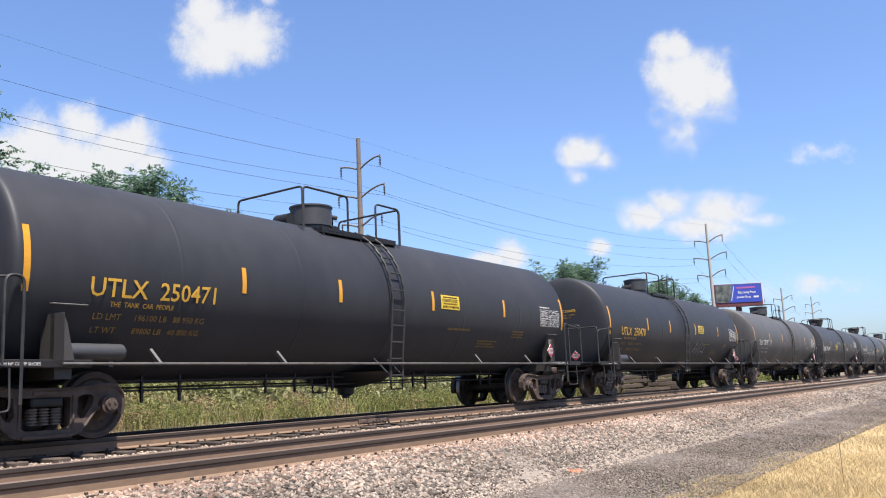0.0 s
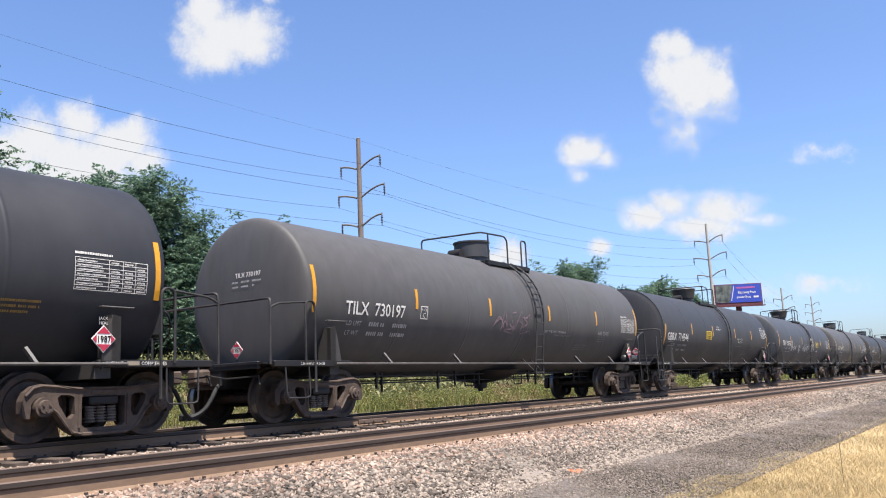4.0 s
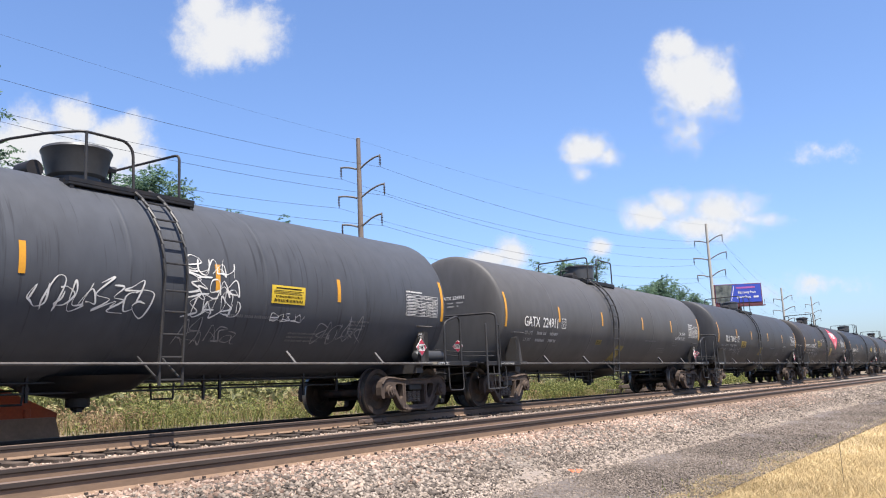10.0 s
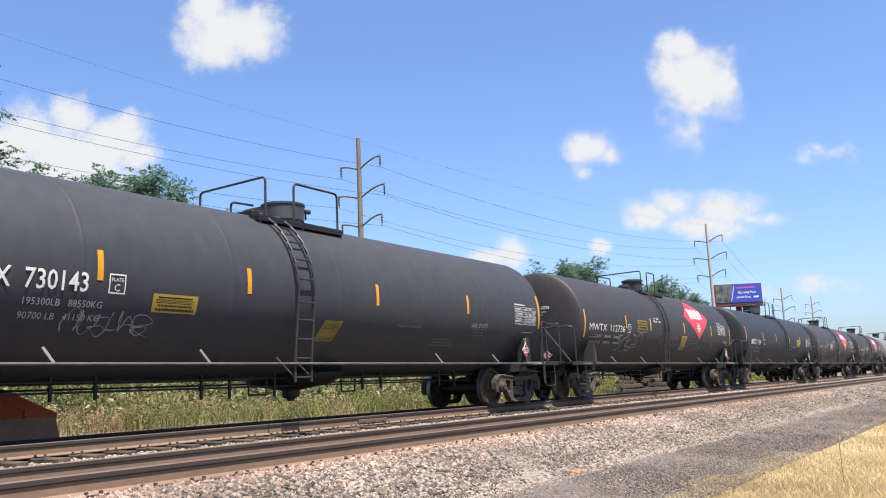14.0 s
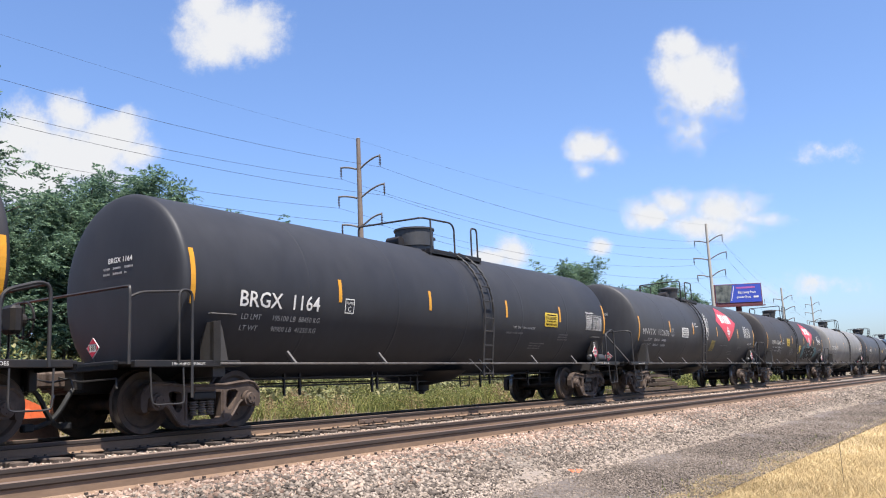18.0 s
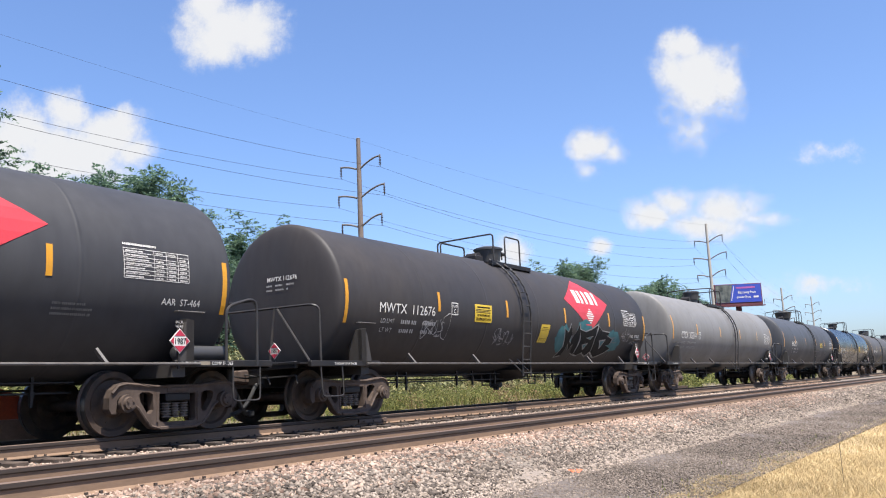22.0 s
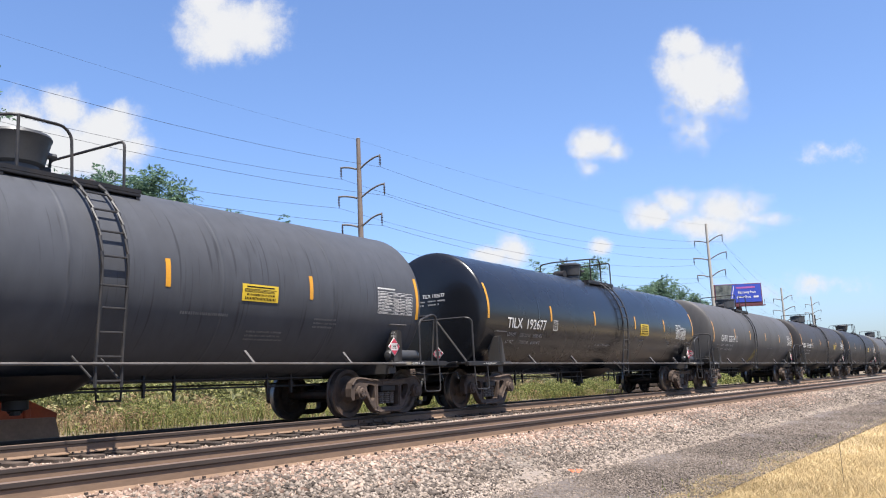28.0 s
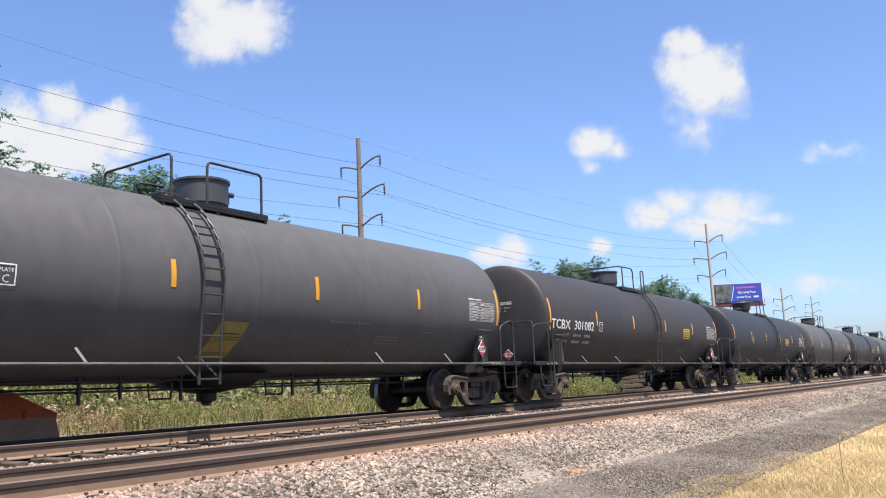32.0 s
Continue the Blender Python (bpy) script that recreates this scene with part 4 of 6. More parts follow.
def tank_data(half, paint, rim):
    """The shell, with dished heads; half: from the middle to the end strips."""
    key = (round(half, 2), paint, rim)
    if key in TANK_STOCK:
        return TANK_STOCK[key]
    end = half + 0.09
    depth, power = (0.2, 2.2) if not rim else (0.16, 2.0)
    head = []
    for i in range(11):
        a = i / 10 * math.pi / 2
        head.append((depth * math.sin(a) ** (2 / power * 1.0), R * max(math.cos(a), 0.0) ** (2 / power)))
    prof = [(-end - d, max(r, 0.004)) for d, r in reversed(head)] + [(-end + 0.04, R), (-end + 0.12, R)]
    if rim:
        prof[-3:] = [(-end - 0.03, R + 0.012), (-end, R + 0.012), (-end + 0.01, R), (-end + 0.1, R)]
    seams = [(-5.2, 0), (-2.6, 0), (0, 0), (2.6, 0), (5.2, 0)]
    for x, _ in seams:
        prof += [(x - 0.05, R), (x - 0.022, R), (x - 0.014, R + 0.003), (x + 0.014, R + 0.003), (x + 0.022, R), (x + 0.05, R)]
    tail = [(end - 0.12, R), (end - 0.04, R)] + [(end + d, max(r, 0.004)) for d, r in head]
    if rim:
        tail[:3] = [(end - 0.1, R), (end - 0.01, R), (end, R + 0.012), (end + 0.03, R + 0.012)]
    me = Shape().lathe(prof + tail, 72, "x", (0, 0, ZC)).data("tank", PAINT[paint], smooth=True)
    TANK_STOCK[key] = me
    return me


def on_tank(vs, fs, x, z, material, lift=0.006, name="lettering"):
    """Lays a flat drawing on the camera-side flank of the shell: its foot line at height z."""
    t0 = math.asin(max(-1, min(1, (z - ZC) / R)))
    out = []
    for a, b in vs:
        t = t0 + b / R
        out.append((x + a, -(R + lift) * math.cos(t), ZC + (R + lift) * math.sin(t)))
    return sheet(name, out, fs, material)


def patch(x0, x1, z0, z1, material, lift=0.006, name="strip", skew=0.0, n=6, thick=0.0):
    """A bent rectangle on the flank."""
    t0, t1 = math.asin((z0 - ZC) / R), math.asin(max(-1, min(1, (z1 - ZC) / R)))
    vs, fs = [], []
    for i in range(n + 1):
        f = i / n
        t = t0 + (t1 - t0) * f
        for x in (x0, x1):
            vs.append((x + skew * f, -(R + lift) * math.cos(t), ZC + (R + lift) * math.sin(t)))
    for i in range(n):
        fs.append((2 * i, 2 * i + 1, 2 * i + 3, 2 * i + 2))
    return sheet(name, vs, fs, material)


def bars(x, z, rows, material, lift=0.008, name="small_print"):
    """Unreadable small print: rows of (dx, dz, width, height)."""
    vs, fs = [], []
    for dx, dz, w, h in rows:
        cuts = max(1, int(h / 0.09))
        for i in range(cuts):
            b, z0, z1 = len(vs), dz + h * i / cuts, dz + h * (i + 1) / cuts
            vs += [(dx, z0), (dx + w, z0), (dx + w, z1), (dx, z1)]
            fs.append((b, b + 1, b + 2, b + 3))
    return on_tank(vs, fs, x, z, material, lift, name)


def glyphs(rng, x, z, width, height):
    """One unreadable word: short upright bars in a row."""
    out, end = [], x + width
    while x < end:
        w = height * rng.uniform(0.35, 0.6)
        out.append((x, z, w, height * rng.uniform(0.85, 1.0)))
        x += w + height * rng.uniform(0.2, 0.35)
    return out


def words(rng, width, rows, height, step, ragged=0.3):
    """A block of word-like bars."""
    out = []
    for i in range(rows):
        x, end = 0.0, width * (1 - rng.uniform(0, ragged))
        while x < end:
            w = rng.uniform(1.2, 4.0) * height
            w = min(w, end - x)
            out += glyphs(rng, x, -i * step, w, height)
            x += w + height * 0.6
    return out


def grid_panel(x, z, w, h):
    """The ruled test panel: white lines with rows of marks."""
    rows, t = [], 0.007
    for i in range(8):
        rows.append((0, h * i / 7, w, t))
    for f in (0, 0.45, 0.64, 0.82, 1.0):
        rows.append((w * f - (t if f == 1 else 0), 0, t, h))
    rng = random.Random(3)
    for i in range(7):
        rows += glyphs(rng, w * 0.03, h * (i + 0.3) / 7, w * rng.uniform(0.2, 0.4), h * 0.05)
        for f in (0.48, 0.67, 0.85):
            if rng.random() < 0.8:
                rows += glyphs(rng, w * f, h * (i + 0.3) / 7, w * 0.11, h * 0.055)
    rows += glyphs(rng, 0, h + 0.05, w * 0.5, 0.035)
    return rows


STROKES = [[(0, 0), (0.15, 0.9), (0.5, 1), (0.78, 0.6), (0.7, 0)], [(0.85, 0.8), (0.35, 1), (0, 0.5), (0.35, 0), (0.8, 0.2), (0.75, 0.55), (0.4, 0.5)],
           [(0, 1), (0.85, 0.95), (0.2, 0.5), (0.9, 0.4), (0.1, 0), (0.95, 0.05)], [(0.1, 1), (0.05, 0.3), (0.3, 0), (0.7, 0.1), (0.8, 0.5), (0.75, 1), (0.9, 0.1)],
           [(0.1, 0), (0.1, 1), (0.65, 1), (0.85, 0.75), (0.2, 0.5), (0.85, 0.3), (0.6, 0), (0.1, 0.05)], [(0.05, 0), (0.5, 1), (0.9, 0), (0.65, 0.45), (0.2, 0.42)]]


def scribble(rng, width, height, strokes, thick=0.02, slant=0.2):
    """Spray-painted hooks and loops with no meaning, run together: ribbons in (x, height)."""
    vs, fs = [], []
    cell = width / strokes
    for k in range(strokes):
        grow, drop = rng.uniform(0.8, 1.2), rng.uniform(-0.12, 0.12) * height
        flip = rng.random() < 0.5
        knots = [(cell * (k + (1 - x if flip else x) * 1.5 - 0.25 + rng.uniform(-0.3, 0.3)), drop + height * grow * (z + rng.uniform(-0.22, 0.22))) for x, z in rng.choice(STROKES)]
        if rng.random() < 0.5:
            knots.append((cell * (k + 1.15), drop + height * rng.uniform(0.0, 0.3)))
        if k == strokes - 1 and rng.random() < 0.6:
            knots.append((cell * (k + 1.6), height * rng.uniform(-0.3, 1.2)))
        pts = []
        for i in range(len(knots) - 1):
            p0, p1, p2, p3 = knots[max(i - 1, 0)], knots[i], knots[i + 1], knots[min(i + 2, len(knots) - 1)]
            for j in range(6):
                t = j / 6
                pts.append(tuple(0.5 * (2 * b + (c - a) * t + (2 * a - 5 * b + 4 * c - d) * t * t + (3 * b - a - 3 * c + d) * t ** 3) for a, b, c, d in zip(p0, p1, p2, p3)))
        pts = [(x + slant * (z - height / 2), z) for x, z in pts + [knots[-1]]]
        n = len(pts)
        for i in range(n):
            p, q = pts[max(i - 1, 0)], pts[min(i + 1, n - 1)]
            d = math.hypot(q[0] - p[0], q[1] - p[1]) or 1
            w = thick * (0.45 + 0.25 * math.sin(i * 0.4 + k)) * (0.5 if i in (0, n - 1) else 1.0)
            nx, nz = -(q[1] - p[1]) / d * w, (q[0] - p[0]) / d * w
            vs += [(pts[i][0] - nx, pts[i][1] - nz), (pts[i][0] + nx, pts[i][1] + nz)]
            if i:
                m = len(vs)
                fs.append((m - 4, m - 3, m - 1, m - 2))
    return vs, fs


def mirrored(half):
    """An outline of (x, z) points on the right, joined with its mirror image on the left."""
    return half + [(-x, z) for x, z in reversed(half) if x > 0]


def side_frame_shape(y0, y1):
    """A cast truck side: arched top member, pedestal jaws, sloping tension arms, two windows and the spring opening."""
    outline = mirrored([(0, 0.7), (0.42, 0.7), (0.7, 0.735), (0.9, 0.75), (1.03, 0.725), (1.12, 0.65), (1.16, 0.54), (1.16, 0.39), (1.12, 0.32), (1.05, 0.32), (1.035, 0.5), (0.98, 0.565), (0.8, 0.565),
                        (0.745, 0.5), (0.735, 0.4), (0.66, 0.34), (0.53, 0.17), (0.44, 0.09), (0.34, 0.065), (0, 0.06)])
    holes = [[(-0.33, 0.575), (0.33, 0.575), (0.33, 0.2), (0.28, 0.165), (-0.28, 0.165), (-0.33, 0.2)]]
    for m in (-1, 1):
        holes.append([(m * x, z) for x, z in ((0.44, 0.57), (0.5, 0.6), (0.63, 0.605), (0.68, 0.57), (0.66, 0.48), (0.54, 0.3), (0.48, 0.29), (0.43, 0.35))])
    s = Shape()
    loops = []
    for ring in [outline] + holes:
        vs = [s.bm.verts.new((x, y0, z)) for x, z in ring]
        loops += [s.bm.edges.new((vs[i], vs[(i + 1) % len(vs)])) for i in range(len(vs))]
    made = bmesh.ops.triangle_fill(s.bm, use_beauty=True, edges=loops)["geom"]
    faces = [g for g in made if isinstance(g, bmesh.types.BMFace)]
    up = bmesh.ops.extrude_face_region(s.bm, geom=faces)["geom"]
    bmesh.ops.translate(s.bm, verts=[g for g in up if isinstance(g, bmesh.types.BMVert)], vec=(0, y1 - y0, 0))
    out = min(y0, y1, key=abs) if y0 > 0 else y0
    lip = -0.03 if y0 < 0 else 0.0
    if lip:
        # the raised edges of the casting
        s.pipe([(x, out - 0.005, z - 0.02) for x, z in [(-1.12, 0.62), (-1.02, 0.72), (-0.9, 0.745), (-0.7, 0.73), (-0.42, 0.7), (0.42, 0.7), (0.7, 0.73), (0.9, 0.745), (1.02, 0.72), (1.12, 0.62)]], 0.024, 6)
        for m in (-1, 1):
            s.pipe([(m * x, out - 0.004, z) for x, z in [(0.76, 0.43), (0.69, 0.38), (0.55, 0.2), (0.46, 0.115), (0.34, 0.085)]], 0.022, 6)
            s.pipe([(m * 0.37, out - 0.004, 0.6), (m * 0.37, out - 0.004, 0.17)], 0.02, 6)
        s.box(-0.34, out - 0.05, 0.06, 0.34, out, 0.11, 0.012)
        s.box(-0.2, out - 0.02, 0.6, 0.2, out, 0.66, 0.008)
    return s


def wheelset_data():
    s = Shape()
    for m in (-1, 1):
        prof = [(0.86, 0.09), (0.86, 0.15), (0.8, 0.19), (0.785, 0.34), (0.82, 0.375), (0.825, 0.45), (0.815, 0.457), (0.71, 0.463), (0.69, 0.49), (0.668, 0.49), (0.66, 0.46), (0.66, 0.37),
                (0.72, 0.33), (0.74, 0.2), (0.68, 0.15), (0.68, 0.09)]
        s.lathe([(m * a, r) for a, r in prof], 36, "y")
        for k in range(3):
            a = k * math.tau / 3 + 0.3
            s.rod((0.26 * math.cos(a), m * 0.79, 0.26 * math.sin(a)), (0.26 * math.cos(a), m * 0.805, 0.26 * math.sin(a)), 0.022, 8)
    s.rod((0, -1.05, 0), (0, 1.05, 0), 0.085, 12)
    me = s.data("wheelset", WHEEL, smooth=True)
    me.materials.append(TREAD)
    for p in me.polygons:
        c = p.center
        if 0.45 < math.hypot(c.x, c.z) < 0.462 and abs(p.normal.y) < 0.5:
            p.material_index = 1
    return me


def build_stock():
    k = STOCK
    k["wheelset"] = wheelset_data()
    k["side_frame"] = side_frame_shape(-1.1, -0.97).data("side_frame", CAST, smooth=False)
    k["far_frame"] = side_frame_shape(0.97, 1.1).data("side_frame", CAST)
    k["bolster"] = Shape().box(-0.22, -1.12, 0.46, 0.22, 1.12, 0.58, 0.02).box(-0.3, -0.6, 0.4, 0.3, 0.6, 0.66, 0.02).rod((0, 0, 0.6), (0, 0, 0.78), 0.2, 16).box(
        -0.62, -0.75, 0.3, -0.5, 0.75, 0.42, 0.01).box(0.5, -0.75, 0.3, 0.62, 0.75, 0.42, 0.01).data("bolster", STEEL)
    prof = []
    for i in range(6):
        z = 0.225 + i * 0.038
        prof += [(z, 0.05), (z + 0.008, 0.075), (z + 0.022, 0.075), (z + 0.03, 0.05)]
    k["spring"] = Shape().lathe(prof, 12, "z").data("spring", SPRING, smooth=True)
    k["bearing"] = Shape().rod((0, -1.16, 0), (0, -0.95, 0), 0.125, 18).rod((0, -1.2, 0), (0, -1.16, 0), 0.085, 14, 0.095).box(-0.14, -1.09, 0.08, 0.14, -0.98, 0.15, 0.01).rod(
        (0.045, -1.215, 0.026), (0.045, -1.2, 0.026), 0.017, 6).rod((-0.045, -1.215, 0.026), (-0.045, -1.2, 0.026), 0.017, 6).rod((0, -1.215, -0.052), (0, -1.2, -0.052), 0.017, 6).data(
        "bearing", CAST, smooth=True)
    k["shoe"] = Shape().box(-0.03, -0.8, 0.3, 0.03, -0.68, 0.6, 0.01).data("brake_shoe", CAST)
    k["coupler"] = Shape().box(-1.0, -0.1, 0.72, 0.05, 0.1, 0.94, 0.02).box(0.0, -0.17, 0.7, 0.24, 0.2, 0.96, 0.04).box(0.2, -0.2, 0.72, 0.38, -0.04, 0.94, 0.03).data("coupler", CAST)
    k["draft_sill"] = Shape().box(-1.35, -0.24, 0.62, 0.55, 0.24, 1.0, 0.02).box(0.42, -0.42, 0.66, 0.56, 0.42, 0.98, 0.02).data("draft_sill", STEEL)
    k["hose"] = Shape().bar([(0.45, -0.34, 0.74), (0.58, -0.36, 0.66), (0.68, -0.36, 0.5), (0.76, -0.34, 0.36), (0.86, -0.3, 0.25), (0.98, -0.24, 0.19), (1.1, -0.2, 0.18)], 0.036, 8).rod((0.4, -0.3, 0.7), (0.5, -0.3, 0.72), 0.045).box(
        1.04, -0.26, 0.13, 1.2, -0.14, 0.24, 0.02).data("air_hose", RUBBER, smooth=True)
    k["lever"] = Shape().bar([(0.5, -1.25, 0.8), (0.62, -0.6, 0.78), (0.66, -0.05, 0.88)], 0.014, 5).bar([(0.5, -1.25, 0.8), (0.52, -1.3, 0.66)], 0.014, 5).data("uncoupling_lever", RAILING)
    k["deck"] = Shape().box(-1.55, -1.5, 0.94, 0.38, -1.4, 1.04, 0.01).box(-1.25, -1.42, 0.99, 0.58, 1.42, 1.02).box(-1.55, 1.4, 0.94, 0.38, 1.5, 1.04, 0.01).box(0.5, -1.3, 0.92, 0.57, 1.3, 1.04, 0.01).data(
        "end_deck", STEEL)
    k["step"] = Shape().bar([(-0.45, -1.48, 0.96), (-0.46, -1.5, 0.46), (-0.42, -1.5, 0.42), (0.06, -1.5, 0.42), (0.1, -1.5, 0.46), (0.12, -1.48, 0.96)], 0.014, 6).data("sill_step", RAILING, smooth=True)
    k["saddle"] = Shape().plate([(-0.1, 0.98), (0.2, 0.98), (0.2, 1.62), (0.08, 1.64), (0.02, 1.5)], -1.5, -1.42).plate([(0.06, 0.98), (0.2, 0.98), (0.2, 1.62), (0.06, 1.64)], -1.5, -1.2).plate(
        [(-0.2, 0.98), (0.2, 0.98), (0.2, 1.5), (-0.05, 1.5)], 1.3, 1.5).box(-0.12, -1.4, 0.8, 0.12, 1.4, 1.02).data("saddle", SADDLE)
    k["tall_rail"] = Shape().bar([(-0.34, -1.52, 1.0), (-0.34, -1.52, 2.0), (-0.4, -1.52, 2.06), (-0.52, -1.52, 2.06), (-0.58, -1.52, 2.0), (-0.58, -1.52, 0.5)], 0.022, 6).bar(
        [(0.48, -1.5, 0.98), (0.48, -1.5, 2.02), (0.45, -1.45, 2.06), (0.45, 1.4, 2.06), (0.48, 1.45, 2.0), (0.48, 1.45, 1.0)], 0.022, 6).bar(
        [(0.48, -1.5, 1.9), (0.3, -1.5, 1.98), (-0.4, -1.5, 2.04)], 0.02, 6).data("end_railing", RAILING, smooth=True)
    k["slant_rail"] = Shape().bar([(0.5, 1.4, 1.0), (0.5, 1.42, 1.95), (0.47, 1.36, 2.03), (0.33, -1.36, 2.03), (0.24, -1.46, 1.98), (0.22, -1.46, 1.0)], 0.024, 6).bar(
        [(0.42, -0.62, 2.0), (0.45, -1.4, 1.04)], 0.022, 6).bar([(0.42, -0.55, 2.02), (0.5, -0.5, 1.0)], 0.02, 6).data("end_railing", RAILING, smooth=True)
    k["corner_rail"] = Shape().bar([(0.42, 1.42, 1.0), (0.42, 1.42, 2.1), (0.38, 1.34, 2.18), (-0.02, -1.36, 2.18), (-0.06, -1.48, 2.14), (-0.07, -1.5, 2.05), (-0.07, -1.5, 0.95)], 0.026, 8).box(
        0.42, -1.53, 0.4, 0.48, -1.5, 1.9, 0.006).box(-0.1, -1.53, 0.4, -0.04, -1.51, 1.2, 0.006).bar([(-0.2, -1.5, 0.9), (-0.2, -1.5, 1.86), (-0.17, -1.5, 1.9), (-0.1, -1.5, 1.9)], 0.014, 6).rod(
        (-0.07, -1.52, 0.74), (0.45, -1.52, 0.74), 0.016, 6).rod((-0.07, -1.52, 0.41), (0.45, -1.52, 0.41), 0.018, 6).bar([(0.2, 0.2, 1.42), (0.2, -0.6, 1.3), (0.0, -1.45, 1.27)], 0.012, 6).bar(
        [(0.2, 0.2, 1.32), (0.2, -0.6, 1.2), (0.0, -1.45, 1.17)], 0.012, 6).data("end_railing", RAILING, smooth=True)
    k["rear_rail"] = Shape().bar([(-0.6, -1.5, 0.98), (-0.6, -1.5, 1.78), (-0.52, -1.5, 1.88), (-0.12, -1.5, 2.0), (0.0, -1.5, 1.98), (0.04, -1.5, 1.9), (0.04, -1.5, 0.95)], 0.024, 8).bar(
        [(0.3, 1.42, 1.0), (0.3, 1.42, 1.95), (0.28, 1.34, 2.02), (0.06, -1.4, 2.0)], 0.022, 8).bar([(0.25, 0.4, 1.0), (0.22, 0.4, 2.0)], 0.02, 6).data("end_railing", RAILING, smooth=True)
    k["reservoir"] = Shape().lathe([(-0.5, 0.02), (-0.49, 0.07), (-0.44, 0.115), (0.44, 0.115), (0.49, 0.07), (0.5, 0.02)], 20, "x").box(-0.3, -0.04, -0.2, -0.24, 0.04, -0.1).box(
        0.24, -0.04, -0.2, 0.3, 0.04, -0.1).data("air_reservoir", HOUSING, smooth=True)
    k["wheel_ring"] = Shape().pipe([(0, 0.25 * math.cos(a), 0.25 * math.sin(a)) for a in [i * math.tau / 20 for i in range(20)]], 0.018, 6, True).rod((0, -0.28, 0), (0, 0.28, 0), 0.014, 5).rod(
        (0, 0, -0.28), (0, 0, 0.28), 0.014, 5).rod((0.0, 0, 0), (0.12, 0, 0), 0.09, 12).box(0.08, -0.16, -0.2, 0.26, 0.16, 0.2, 0.05).pipe([(0.2, 0.0, -0.2), (0.2, 0.02, -0.5), (0.25, 0.05, -0.62)], 0.02, 6).data("hand_brake", STEEL)
    k["outlet"] = Shape().lathe([(0.5, 0.06), (0.42, 0.1), (0.44, 0.17), (0.56, 0.17), (0.58, 0.3), (0.66, 0.75), (0.86, 1.05)], 20, "z").data("bottom_outlet", STEEL, smooth=True)
    k["valve_pipe"] = Shape().rod((0, 0, 0.36), (0, 0, 0.5), 0.07, 10).rod((-0.09, 0, 0.43), (0.09, 0, 0.43), 0.045, 8).data("outlet_valve", STEEL, smooth=True)
    k["hanger"] = Shape().box(-0.018, -0.02, 0.46, 0.018, 0.02, 0.86).box(-0.03, -0.03, 0.6, 0.03, 0.03, 0.66).data("hanger", STEEL)
    k["guard"] = Shape().pipe([(-0.22, 0, 0.74), (-0.2, 0, 0.5), (0.2, 0, 0.5), (0.22, 0, 0.74)], 0.02, 6).data("pipe_guard", STEEL)
    k["brace"] = Shape().box(-0.02, -0.03, 0, 0.02, 0.03, 0.26).data("brace", GREY_STEEL)
    k["placard"] = Shape().plate([(0, -0.18), (0.18, 0), (0, 0.18), (-0.18, 0)], -0.006, 0.006).data("placard", WHITE)
    k["placard_red"] = Shape().plate([(0, 0.165), (-0.1, 0.07), (0.1, 0.07)], -0.011, -0.006).plate([(0, -0.165), (-0.1, -0.07), (0.1, -0.07)], -0.011, -0.006).plate(
        [(-0.165, 0), (-0.108, 0.058), (-0.108, -0.058)], -0.011, -0.006).plate([(0.165, 0), (0.108, 0.058), (0.108, -0.058)], -0.011, -0.006).data("placard_field", PLACARD_RED)
    vs, fs = letters("1987", 0.125, 0.002, 0.85)
    k["placard_text"] = sheet("placard_number", [(a, -0.012, b - 0.045) for a, b in vs], fs, INK)
    k["holder"] = Shape().box(-0.015, 0.006, -0.4, 0.015, 0.03, 0.0).data("placard_holder", STEEL)


build_stock()


def truck(car, x, flip):
    t = part("truck", STOCK["bolster"], None, car, at=(x, 0, 0))
    part("side_frame", STOCK["side_frame"], None, t)
    part("side_frame", STOCK["far_frame"], None, t)
    for sx in (-0.889, 0.889):
        part("wheelset", STOCK["wheelset"], None, t, at=(sx, 0, 0.457))
        part("bearing", STOCK["bearing"], None, t, at=(sx, 0, 0.457))
        part("brake_shoe", STOCK["shoe"], None, t, at=(sx - math.copysign(0.5, sx), 0, 0))
    for sx in (-0.16, 0.0, 0.16):
        part("spring", STOCK["spring"], None, t, at=(sx, -1.02, 0))
    return t


